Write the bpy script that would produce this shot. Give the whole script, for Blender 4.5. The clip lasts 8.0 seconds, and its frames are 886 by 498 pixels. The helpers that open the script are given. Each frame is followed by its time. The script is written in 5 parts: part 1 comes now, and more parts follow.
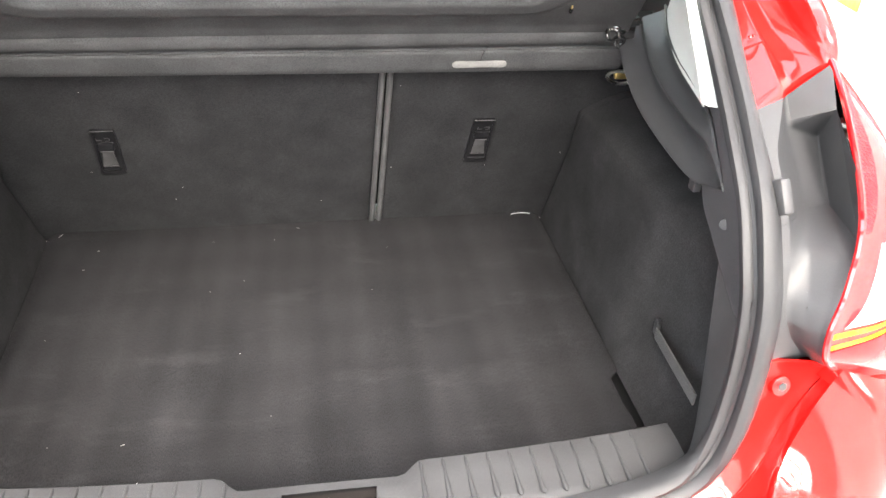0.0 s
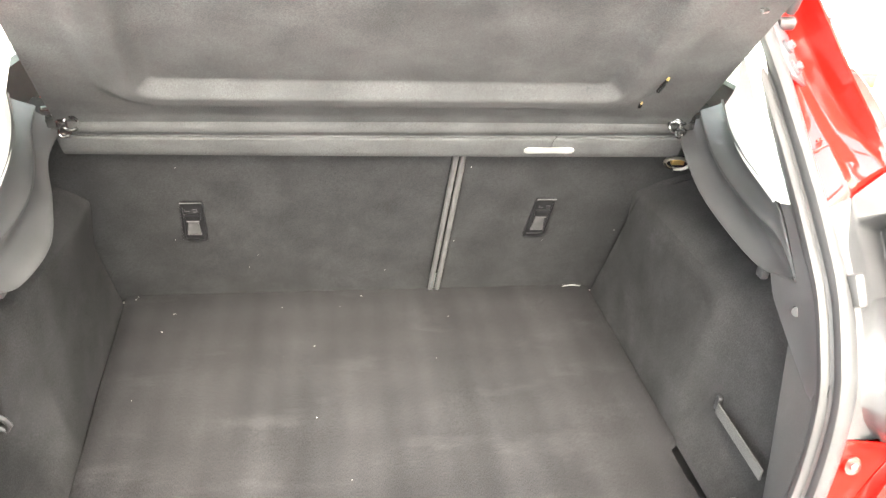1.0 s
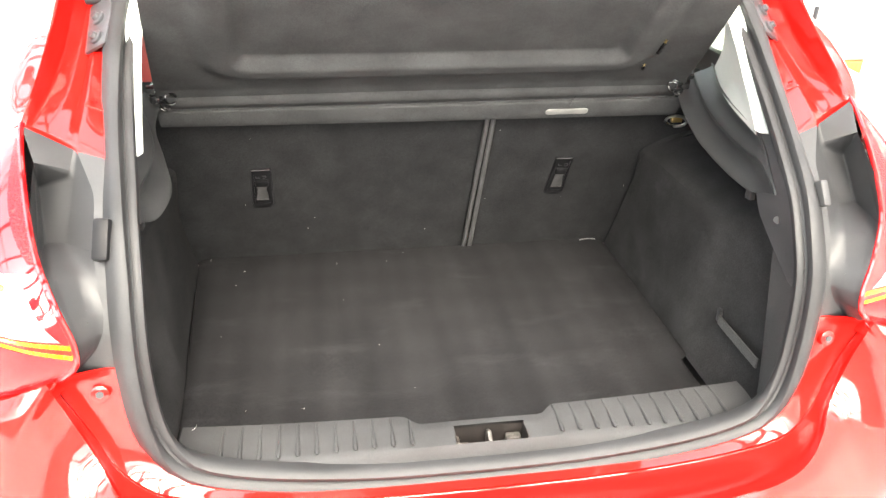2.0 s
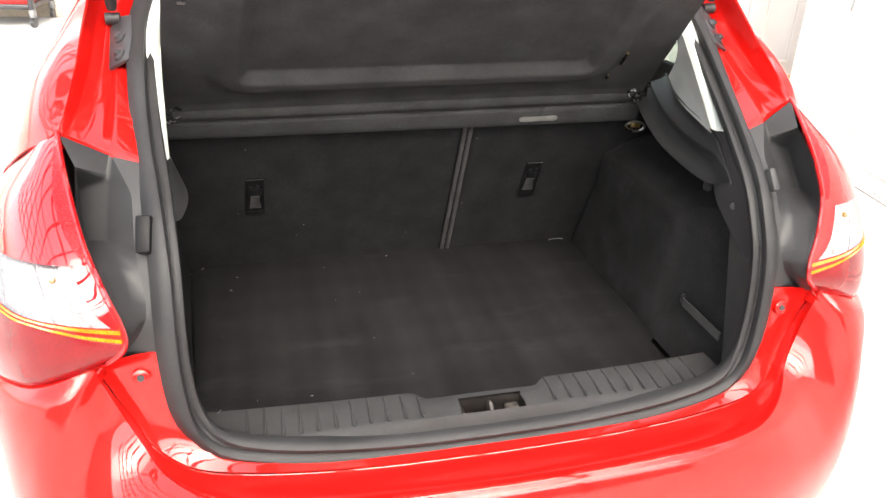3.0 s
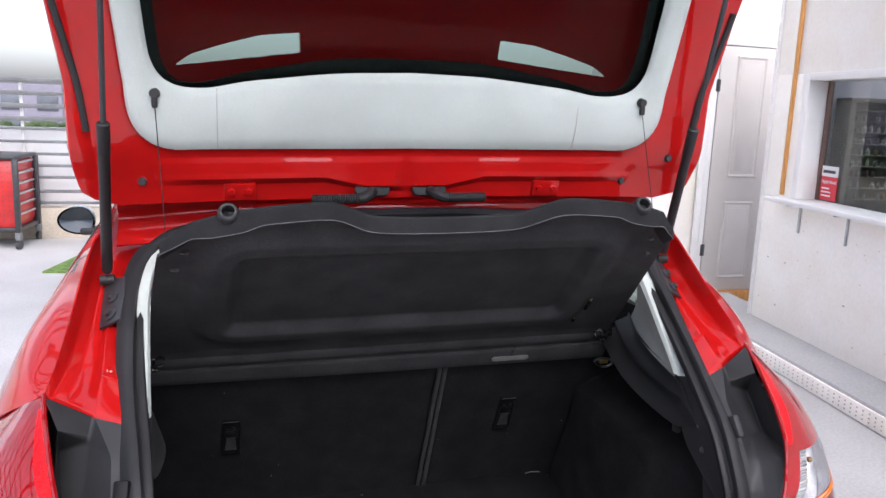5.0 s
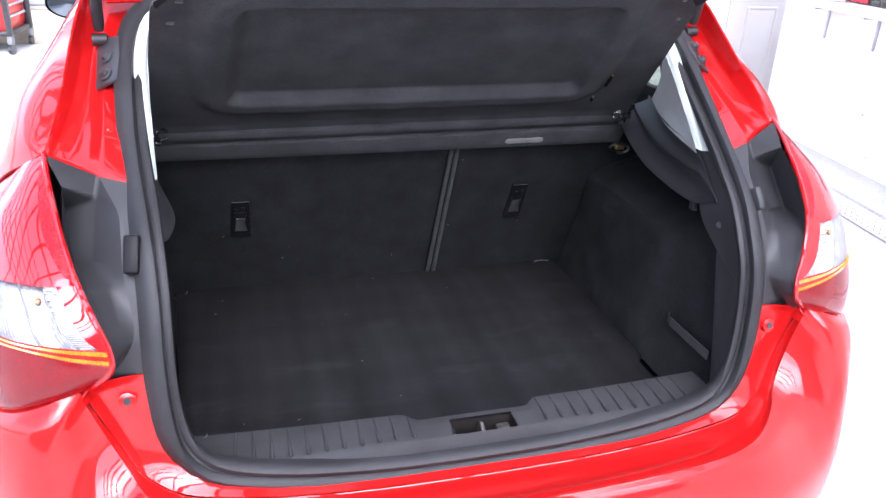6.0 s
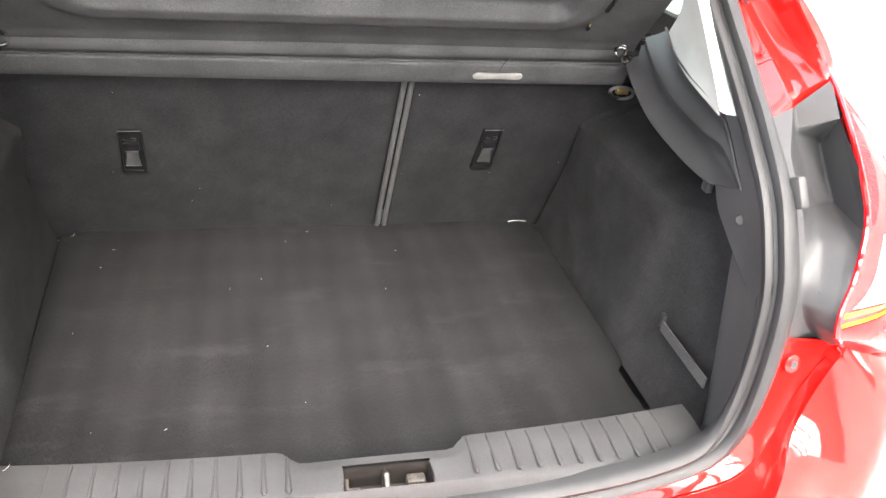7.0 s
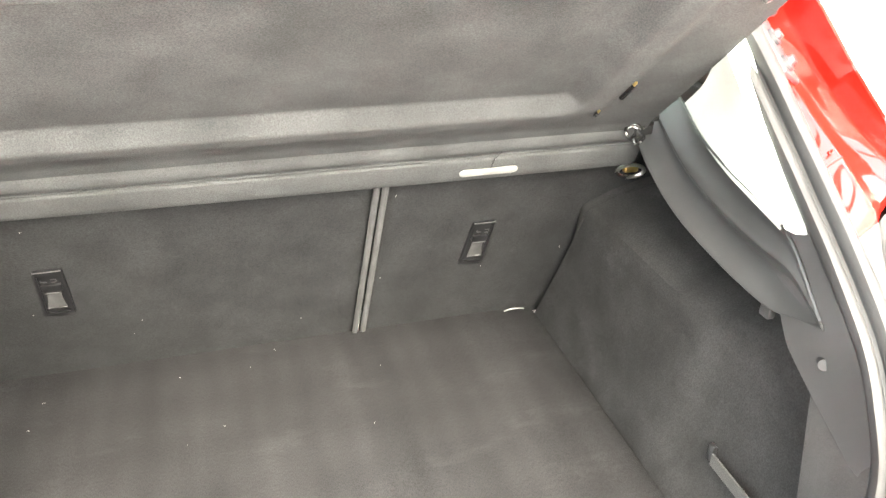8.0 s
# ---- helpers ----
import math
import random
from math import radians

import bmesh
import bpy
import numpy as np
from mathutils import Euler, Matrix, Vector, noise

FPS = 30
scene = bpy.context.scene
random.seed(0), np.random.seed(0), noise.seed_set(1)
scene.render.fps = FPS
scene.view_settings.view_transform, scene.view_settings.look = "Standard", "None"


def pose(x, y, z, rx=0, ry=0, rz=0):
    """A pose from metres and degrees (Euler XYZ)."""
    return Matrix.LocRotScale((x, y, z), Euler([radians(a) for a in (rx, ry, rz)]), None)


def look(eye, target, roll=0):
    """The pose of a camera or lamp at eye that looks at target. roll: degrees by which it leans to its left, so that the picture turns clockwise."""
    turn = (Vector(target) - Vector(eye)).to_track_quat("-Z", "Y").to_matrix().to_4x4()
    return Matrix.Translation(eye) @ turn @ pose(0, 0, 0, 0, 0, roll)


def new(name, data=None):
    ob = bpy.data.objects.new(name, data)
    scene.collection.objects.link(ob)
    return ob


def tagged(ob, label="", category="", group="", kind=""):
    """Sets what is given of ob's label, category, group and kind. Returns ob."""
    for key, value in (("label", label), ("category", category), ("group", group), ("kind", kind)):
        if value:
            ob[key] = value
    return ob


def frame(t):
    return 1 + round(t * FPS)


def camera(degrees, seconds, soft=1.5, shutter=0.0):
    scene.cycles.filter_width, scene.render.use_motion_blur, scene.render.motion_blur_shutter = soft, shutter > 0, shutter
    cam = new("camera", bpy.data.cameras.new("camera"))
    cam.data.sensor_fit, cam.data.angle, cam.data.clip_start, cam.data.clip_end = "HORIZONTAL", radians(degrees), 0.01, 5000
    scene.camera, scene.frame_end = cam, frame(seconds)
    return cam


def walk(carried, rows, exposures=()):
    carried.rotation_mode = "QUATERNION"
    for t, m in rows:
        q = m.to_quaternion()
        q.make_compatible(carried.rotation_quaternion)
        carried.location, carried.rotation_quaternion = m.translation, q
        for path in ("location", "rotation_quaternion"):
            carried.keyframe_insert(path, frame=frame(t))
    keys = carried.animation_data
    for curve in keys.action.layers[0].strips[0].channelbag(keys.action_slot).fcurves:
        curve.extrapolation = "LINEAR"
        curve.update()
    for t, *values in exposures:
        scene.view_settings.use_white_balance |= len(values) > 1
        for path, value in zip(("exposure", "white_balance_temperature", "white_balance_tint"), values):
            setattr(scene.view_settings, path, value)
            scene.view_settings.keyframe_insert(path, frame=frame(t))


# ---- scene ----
cam = camera(59.5, 8.0)
# the car leans a little on its sloping yard; TIP carries car coordinates into the world
TIP = pose(0, 0, 0, -0.93, -1.15, 0)
PATH = [
    (0, (0.023, -0.631, 1.433), (0.317, 1.048, 0.385), 2.2),
    (0.5, (-0.078, -0.554, 1.49), (0.215, 1.165, 0.513), 1.8),
    (1, (-0.101, -0.667, 1.496), (0.183, 1.084, 0.573), 3.2),
    (1.5, (-0.102, -0.806, 1.496), (0.123, 0.952, 0.569), 2.5),
    (1.7, (-0.137, -0.858, 1.49), (0.098, 0.904, 0.573), 1.8),
    (2.8, (-0.34, -1.048, 1.503), (0.065, 0.712, 0.645), 0.7),
    (3, (-0.332, -1.055, 1.501), (0.089, 0.708, 0.657), 1.0),
    (3.5, (-0.323, -1.06, 1.51), (0.135, 0.712, 0.705), 1.7),
    (4, (-0.323, -1.066, 1.549), (0.162, 0.771, 0.926), 1.6),
    (4.2, (-0.322, -1.074, 1.589), (0.17, 0.802, 1.101), 1.3),
    (4.75, (-0.336, -1.083, 1.602), (0.174, 0.828, 1.270), 1.0),
    (5.3, (-0.346, -1.087, 1.573), (0.173, 0.796, 1.146), 0.8),
    (5.5, (-0.346, -1.077, 1.546), (0.162, 0.775, 0.987), 1.1),
    (6, (-0.349, -1.053, 1.489), (0.128, 0.725, 0.708), 1.3),
    (6.5, (-0.257, -0.918, 1.448), (0.214, 0.809, 0.555), 3.1),
    (7, (-0.13, -0.697, 1.427), (0.317, 0.986, 0.443), 5.3),
    (7.5, (-0.103, -0.41, 1.457), (0.382, 1.25, 0.452), 1.2),
    (8, (-0.099, -0.397, 1.477), (0.43, 1.274, 0.513), 1.8),
]
EXPOSURES = [
    (0.0, 4.12, 6900, 10), (0.5, 5.25, 7200, 8), (1.0, 5.3, 7400, 6), (1.5, 4.95, 7400, 6),
    (1.7, 4.6, 7300, 6), (2.8, 2.90, 7200, 10), (3.5, 2.55, 6800, 10), (4.0, 2.65, 6600, 10),
    (4.2, 2.6, 6400, 11), (4.75, 1.35, 6100, 16), (5.3, 1.28, 6100, 16), (5.5, 1.50, 6000, 16),
    (6.0, 2.44, 5700, 19), (6.5, 2.70, 6600, 10), (7.0, 4.15, 6900, 10), (7.5, 5.1, 7200, 6),
    (8.0, 5.2, 7500, 4),
]
walk(cam, [(t, TIP @ look(eye, target, roll)) for t, eye, target, roll in PATH], EXPOSURES)


# ---- light ----
SUN_EL, SUN_AZ = 47, 180
world = bpy.data.worlds.new("sky")
scene.world = world
world.use_nodes = True
wn = world.node_tree
sky = wn.nodes.new("ShaderNodeTexSky")
sky.sky_type = "NISHITA"
sky.sun_disc = False
sky.sun_elevation, sky.sun_rotation = radians(SUN_EL), radians(SUN_AZ)
sky.air_density, sky.dust_density = 1.0, 3.0
veil = wn.nodes.new("ShaderNodeHueSaturation")
veil.inputs["Saturation"].default_value = 0.45
wn.links.new(sky.outputs[0], veil.inputs["Color"])
wn.links.new(veil.outputs[0], wn.nodes["Background"].inputs[0])
wn.nodes["Background"].inputs[1].default_value = 0.15
sun = new("sun", bpy.data.lights.new("sun", "SUN"))
sun.data.energy, sun.data.angle, sun.data.color = 0.8, radians(60), (1.0, 0.95, 0.88)
_d = Vector((math.sin(radians(SUN_AZ)) * math.cos(radians(SUN_EL)), math.cos(radians(SUN_AZ)) * math.cos(radians(SUN_EL)), math.sin(radians(SUN_EL))))
sun.matrix_world = look(_d * 20, (0, 0, 0))


# ---- materials ----
def surface(name, base, rough=0.5, vary=0.12, scale=8.0, fine=0.1, fscale=300.0, bump=0.0, bscale=400.0, metal=0.0,
            coat=0.0, spec=0.5, sheen=0.0, stretch=(1, 1, 1), tint2=None):
    """A node material: base colour with a coarse and a fine variation, roughness wear and bump."""
    m = bpy.data.materials.new(name)
    m.use_nodes = True
    nt = m.node_tree
    b = nt.nodes["Principled BSDF"]
    tc = nt.nodes.new("ShaderNodeTexCoord")
    mp = nt.nodes.new("ShaderNodeMapping")
    mp.inputs["Scale"].default_value = stretch
    nt.links.new(tc.outputs["Object"], mp.inputs[0])

    def noise_of(sc, detail):
        n = nt.nodes.new("ShaderNodeTexNoise")
        n.inputs["Scale"].default_value, n.inputs["Detail"].default_value = sc, detail
        nt.links.new(mp.outputs[0], n.inputs["Vector"])
        return n
    big, small = noise_of(scale, 4), noise_of(fscale, 2)
    mix1 = nt.nodes.new("ShaderNodeMix")
    mix1.data_type = "RGBA"
    second = tint2 or [min(1, c * (1 + 2 * vary)) for c in base]
    mix1.inputs[6].default_value = (*[c * (1 - vary) for c in base], 1)
    mix1.inputs[7].default_value = (*second, 1)
    spread = nt.nodes.new("ShaderNodeMapRange")
    spread.inputs[1].default_value, spread.inputs[2].default_value = 0.30, 0.70
    nt.links.new(big.outputs[0], spread.inputs[0])
    nt.links.new(spread.outputs[0], mix1.inputs[0])
    mix2 = nt.nodes.new("ShaderNodeMix")
    mix2.data_type, mix2.blend_type = "RGBA", "MULTIPLY"
    mix2.inputs[0].default_value = 1.0
    ramp = nt.nodes.new("ShaderNodeMapRange")
    ramp.inputs[1].default_value, ramp.inputs[2].default_value = 0.32, 0.68
    ramp.inputs[3].default_value, ramp.inputs[4].default_value = 1 - fine, 1 + fine
    nt.links.new(small.outputs[0], ramp.inputs[0])
    nt.links.new(mix1.outputs[2], mix2.inputs[6])
    nt.links.new(ramp.outputs[0], mix2.inputs[7])
    nt.links.new(mix2.outputs[2], b.inputs["Base Color"])
    rr = nt.nodes.new("ShaderNodeMapRange")
    rr.inputs[3].default_value, rr.inputs[4].default_value = max(0.02, rough * 0.85), min(1, rough * 1.15)
    nt.links.new(big.outputs[0], rr.inputs[0])
    nt.links.new(rr.outputs[0], b.inputs["Roughness"])
    b.inputs["Metallic"].default_value = metal
    b.inputs["Coat Weight"].default_value = coat
    b.inputs["Coat Roughness"].default_value = 0.02
    b.inputs["Specular IOR Level"].default_value = spec
    b.inputs["Sheen Weight"].default_value = sheen
    if bump:
        bn = noise_of(bscale, 3)
        bp = nt.nodes.new("ShaderNodeBump")
        bp.inputs["Strength"].default_value, bp.inputs["Distance"].default_value = min(1.0, bump * 300), 0.002
        nt.links.new(bn.outputs[0], bp.inputs["Height"])
        nt.links.new(bp.outputs[0], b.inputs["Normal"])
    return m


paint = surface("red_paint", (0.46, 0.0075, 0.0065), 0.35, 0.04, 3, 0.02, 900, coat=0.9, spec=0.03)
paint.node_tree.nodes["Principled BSDF"].inputs["Coat IOR"].default_value = 1.58
plastic = surface("black_plastic", (0.019, 0.0195, 0.021), 0.52, 0.15, 14, 0.12, 700, bump=0.0006, bscale=900, spec=0.45)
plastic_grey = surface("grey_plastic", (0.0275, 0.028, 0.0295), 0.5, 0.12, 10, 0.1, 700, bump=0.0008, bscale=900, spec=0.35)
sill_plastic = surface("sill_plastic", (0.030, 0.0305, 0.032), 0.72, 0.12, 12, 0.14, 700, bump=0.0010, bscale=900, spec=0.2)
trim_grey = surface("trim_grey", (0.046, 0.046, 0.048), 0.45, 0.12, 10, 0.1, 700, bump=0.0008, bscale=900, spec=0.4)
ledge_black = surface("ledge_plastic", (0.031, 0.0315, 0.033), 0.38, 0.15, 14, 0.1, 700, bump=0.0005, bscale=900, spec=0.5)
rubber = surface("seal_rubber", (0.020, 0.0205, 0.022), 0.58, 0.2, 9, 0.1, 500, spec=0.3)
carpet = surface("boot_carpet", (0.0165, 0.0167, 0.0178), 0.95, 0.16, 14, 0.28, 420, bump=0.0016, bscale=700, sheen=0.0, spec=0.06)
lining_carpet = surface("lining_carpet", (0.0205, 0.0203, 0.0210), 0.95, 0.20, 12, 0.24, 420, bump=0.0010, bscale=700, spec=0.06)
carpet_floor = surface("floor_carpet", (0.0154, 0.0152, 0.0163), 0.95, 0.15, 3.4, 0.36, 330, bump=0.0016, bscale=700, sheen=0.0, spec=0.06, stretch=(2.8, 0.8, 1))
lip_felt = surface("lip_felt", (0.025, 0.0255, 0.027), 0.95, 0.12, 14, 0.22, 900, bump=0.0014, bscale=900, spec=0.06)
felt = surface("shelf_felt", (0.043, 0.044, 0.0455), 0.95, 0.15, 14, 0.30, 620, bump=0.0014, bscale=700, sheen=0.0, spec=0.06)
corner_felt = surface("corner_felt", (0.042, 0.042, 0.0425), 0.9, 0.15, 12, 0.3, 700, bump=0.002, bscale=900, spec=0.3)
webbing = surface("strap_webbing", (0.06, 0.06, 0.06), 0.8, 0.1, 30, 0.2, 900, bump=0.002, bscale=1500)
clip_grey = surface("clip_grey", (0.06, 0.06, 0.062), 0.4, 0.2, 40, 0.1, 300)
cut_edge = surface("cut_edge", (0.10, 0.10, 0.105), 0.9, 0.2, 40, 0.2, 600)
pale = surface("pale_trim", (0.545, 0.60, 0.57), 0.6, 0.05, 6, 0.05, 600, bump=0.0006, bscale=900)
pillar_pale = surface("pillar_pale", (0.55, 0.58, 0.56), 0.6, 0.05, 6, 0.05, 600, bump=0.0006, bscale=900)
gloss_black = surface("gloss_black", (0.012, 0.012, 0.013), 0.12, 0.1, 20, 0.05, 300, coat=0.5)
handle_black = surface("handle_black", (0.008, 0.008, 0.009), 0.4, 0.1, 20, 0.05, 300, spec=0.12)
steel = surface("bright_steel", (0.55, 0.54, 0.52), 0.28, 0.2, 40, 0.1, 500, metal=1.0)
latch_brown = surface("latch_brown", (0.0065, 0.005, 0.0045), 0.5, 0.3, 60, 0.2, 300)
latch_metal = surface("latch_metal", (0.12, 0.11, 0.10), 0.4, 0.3, 60, 0.2, 300, metal=0.8)
brass = surface("brass_ring", (0.62, 0.45, 0.18), 0.35, 0.2, 40, 0.1, 500, metal=1.0)
piping = surface("seat_edge_strip", (0.048, 0.048, 0.050), 0.55, 0.2, 30, 0.1, 600)
finger_grey = surface("finger_grey", (0.030, 0.030, 0.031), 0.4, 0.25, 60, 0.1, 300, spec=0.5)
sticker = surface("pale_patch", (0.15, 0.15, 0.145), 0.6, 0.15, 30, 0.1, 300)
lint = surface("white_lint", (0.36, 0.36, 0.35), 0.9, 0.1, 40, 0.1, 600)
lamp_red = surface("red_lens", (0.30, 0.0040, 0.006), 0.08, 0.05, 20, 0.04, 400, coat=1.0, spec=0.1)
lamp_red.node_tree.nodes["Principled BSDF"].inputs["Coat IOR"].default_value = 1.75
lamp_deep = surface("deep_red_lens", (0.15, 0.003, 0.005), 0.1, 0.06, 30, 0.1, 300, coat=0.6, spec=0.2)
lamp_reflex = surface("reflex_lens", (0.75, 0.004, 0.008), 0.25, 0.1, 160, 0.35, 260, bump=0.004, bscale=260, spec=0.3)
lamp_amber = surface("amber_lens", (0.72, 0.19, 0.010), 0.1, 0.15, 60, 0.2, 300, coat=1.0)
lamp_orange = surface("orange_lens", (0.42, 0.010, 0.006), 0.1, 0.15, 60, 0.2, 300, coat=0.6)
bulb_amber = surface("bulb_amber", (0.36, 0.20, 0.09), 0.2, 0.1, 60, 0.1, 300, coat=0.5)
lamp_chrome = surface("lamp_reflector", (0.30, 0.305, 0.315), 0.32, 0.12, 60, 0.12, 160, metal=0.6, coat=0.3)
lamp_bright = surface("lamp_bright", (0.55, 0.55, 0.55), 0.25, 0.1, 60, 0.1, 160, metal=0.5)
concrete = surface("yard_concrete", (0.44, 0.438, 0.43), 0.75, 0.10, 0.9, 0.08, 60, bump=0.0015, bscale=120, tint2=(0.545, 0.54, 0.53))
seam_grey = surface("seam_grey", (0.42, 0.43, 0.43), 0.6, 0.05, 10, 0.05, 300)
plaster = surface("white_plaster", (0.93, 0.89, 0.80), 0.85, 0.02, 2.6, 0.02, 40, bump=0.002, bscale=30, tint2=(0.96, 0.94, 0.89))
frame_brown = surface("frame_brown", (0.13, 0.075, 0.06), 0.5, 0.15, 10, 0.1, 200)
slat_grey = surface("slat_grey", (0.17, 0.173, 0.18), 0.5, 0.12, 6, 0.08, 200)
cab_wood = surface("cabinet_board", (0.075, 0.066, 0.060), 0.6, 0.2, 8, 0.1, 200)
white_paint = surface("white_paint", (0.78, 0.77, 0.75), 0.5, 0.04, 3, 0.03, 200)
board_white = surface("board_white", (0.92, 0.92, 0.92), 0.6, 0.03, 2, 0.03, 100)
door_paint = surface("door_paint", (0.55, 0.525, 0.49), 0.45, 0.04, 3, 0.03, 200)
pipe_wood = surface("orange_batten", (0.55, 0.26, 0.07), 0.6, 0.2, 6, 0.15, 120, stretch=(8, 8, 1))
dark_metal = surface("dark_metal", (0.035, 0.036, 0.040), 0.4, 0.2, 12, 0.1, 300)
tool_red = surface("tool_red", (0.55, 0.02, 0.02), 0.35, 0.1, 6, 0.05, 300, coat=0.4)
grey_steel = surface("grey_steel", (0.45, 0.46, 0.47), 0.4, 0.15, 10, 0.1, 300, metal=0.4)
unseen_wall_grey = surface("unseen_wall_grey", (0.30, 0.28, 0.25), 0.9, 0.15, 0.8, 0.1, 40, bump=0.002, bscale=30)
beige = surface("beige_parapet", (0.52, 0.46, 0.37), 0.9, 0.12, 3, 0.1, 60, bump=0.002, bscale=60)
turf = surface("green_turf", (0.10, 0.17, 0.035), 0.95, 0.35, 20, 0.4, 300, bump=0.003, bscale=300)
far_block = surface("far_block", (0.20, 0.19, 0.24), 0.9, 0.1, 0.4, 0.05, 10)
far_wall = surface("far_wall", (0.34, 0.33, 0.38), 0.9, 0.1, 0.4, 0.05, 10)
far_glass = surface("far_glass", (0.08, 0.09, 0.11), 0.2, 0.2, 1, 0.05, 10)
far_green = surface("far_green", (0.045, 0.07, 0.025), 0.95, 0.4, 2, 0.3, 20)
tyre = surface("tyre_rubber", (0.02, 0.02, 0.02), 0.8, 0.2, 20, 0.1, 300)
interior = surface("cabin_lining", (0.30, 0.30, 0.29), 0.9, 0.1, 4, 0.1, 300)
sign_red = surface("sign_red", (0.65, 0.03, 0.05), 0.4, 0.05, 10, 0.03, 200)
ink = surface("white_ink", (0.8, 0.8, 0.8), 0.5, 0.03, 10, 0.02, 200)


def glass(name, tint, rough=0.0, ior=1.1):
    m = bpy.data.materials.new(name)
    m.use_nodes = True
    b = m.node_tree.nodes["Principled BSDF"]
    b.inputs["Base Color"].default_value = (*tint, 1)
    b.inputs["Transmission Weight"].default_value = 1.0
    b.inputs["Roughness"].default_value = rough
    b.inputs["IOR"].default_value = ior
    return m


clear_glass = glass("window_glass", (0.66, 0.72, 0.70), 0.0, 1.33)
dark_glass = glass("tinted_glass", (0.26, 0.32, 0.29))
lens_clear = glass("clear_lens", (0.95, 0.95, 0.95))
mirror_glass = surface("mirror_glass", (0.30, 0.33, 0.36), 0.02, 0.01, 5, 0.01, 100, metal=1.0)


def banded(m, sets):
    """Faint brushed bands over a carpet: (direction, scale, strength)."""
    nt = m.node_tree
    bs = nt.nodes["Principled BSDF"]
    src = bs.inputs["Base Color"].links[0].from_socket
    tc = nt.nodes.new("ShaderNodeTexCoord")
    for axis, sc, amount in sets:
        w = nt.nodes.new("ShaderNodeTexWave")
        w.bands_direction = axis
        w.inputs["Scale"].default_value, w.inputs["Distortion"].default_value, w.inputs["Detail"].default_value = sc, 2.0, 2.0
        w.inputs["Detail Scale"].default_value = 1.2
        nt.links.new(tc.outputs["Object"], w.inputs["Vector"])
        r = nt.nodes.new("ShaderNodeMapRange")
        r.inputs[3].default_value, r.inputs[4].default_value = 1 - amount, 1 + amount
        nt.links.new(w.outputs["Fac"], r.inputs[0])
        mx = nt.nodes.new("ShaderNodeMix")
        mx.data_type, mx.blend_type = "RGBA", "MULTIPLY"
        mx.inputs[0].default_value = 1.0
        nt.links.new(src, mx.inputs[6])
        nt.links.new(r.outputs[0], mx.inputs[7])
        src = mx.outputs[2]
    nt.links.new(src, bs.inputs["Base Color"])


banded(carpet_floor, (("X", 2.3, 0.05), ("Y", 2.6, 0.05), ("X", 6.1, 0.045)))


def scuffed(m, scale, stretch, low, gain):
    """Pale rubbed streaks where a stretched noise runs high."""
    nt = m.node_tree
    bs = nt.nodes["Principled BSDF"]
    src = bs.inputs["Base Color"].links[0].from_socket
    tc, mp, n = nt.nodes.new("ShaderNodeTexCoord"), nt.nodes.new("ShaderNodeMapping"), nt.nodes.new("ShaderNodeTexNoise")
    mp.inputs["Scale"].default_value = stretch
    n.inputs["Scale"].default_value, n.inputs["Detail"].default_value, n.inputs["Roughness"].default_value = scale, 6.0, 0.65
    nt.links.new(tc.outputs["Object"], mp.inputs[0])
    nt.links.new(mp.outputs[0], n.inputs["Vector"])
    r = nt.nodes.new("ShaderNodeMapRange")
    r.inputs[1].default_value, r.inputs[2].default_value = low, low + 0.16
    r.inputs[3].default_value, r.inputs[4].default_value = 1.0, 1.0 + gain
    nt.links.new(n.outputs[0], r.inputs[0])
    mx = nt.nodes.new("ShaderNodeMix")
    mx.data_type, mx.blend_type = "RGBA", "MULTIPLY"
    mx.inputs[0].default_value = 1.0
    nt.links.new(src, mx.inputs[6])
    nt.links.new(r.outputs[0], mx.inputs[7])
    nt.links.new(mx.outputs[2], bs.inputs["Base Color"])


scuffed(carpet_floor, 4.0, (1.0, 3.2, 1.0), 0.55, 0.40)
scuffed(lining_carpet, 9.0, (1.0, 1.0, 1.6), 0.58, 0.35)
scuffed(carpet, 11.0, (1.6, 1.0, 1.0), 0.60, 0.25)


# ---- building blocks ----
def cr(pts, n):
    """n points along a smooth curve through pts, even in its length."""
    p = np.array(pts, float)
    if len(p) == 2:
        return p[0] + (p[1] - p[0]) * np.linspace(0, 1, n)[:, None]
    ext = np.vstack([2 * p[0] - p[1], p, 2 * p[-1] - p[-2]])
    out = []
    for i in range(len(p) - 1):
        a, b, c, d = ext[i:i + 4]
        for t in np.linspace(0, 1, 16, endpoint=False):
            out.append(0.5 * (2 * b + (c - a) * t + (2 * a - 5 * b + 4 * c - d) * t * t + (3 * b - a - 3 * c + d) * t ** 3))
    out = np.array(out + [p[-1]])
    cum = np.concatenate([[0], np.cumsum(np.linalg.norm(np.diff(out, axis=0), axis=1))])
    q = np.linspace(0, cum[-1], n)
    return np.stack([np.interp(q, cum, out[:, k]) for k in range(out.shape[1])], 1)


def ck(pts, n):
    """n points by knot number, so that curves with the same knots stay in step."""
    p = np.array(pts, float)
    ext = np.vstack([2 * p[0] - p[1], p, 2 * p[-1] - p[-2]])
    out = []
    for u in np.linspace(0, len(p) - 1, n):
        i = min(int(u), len(p) - 2)
        t = u - i
        a, b, c, d = ext[i:i + 4]
        out.append(0.5 * (2 * b + (c - a) * t + (2 * a - 5 * b + 4 * c - d) * t * t + (3 * b - a - 3 * c + d) * t ** 3))
    return np.array(out)


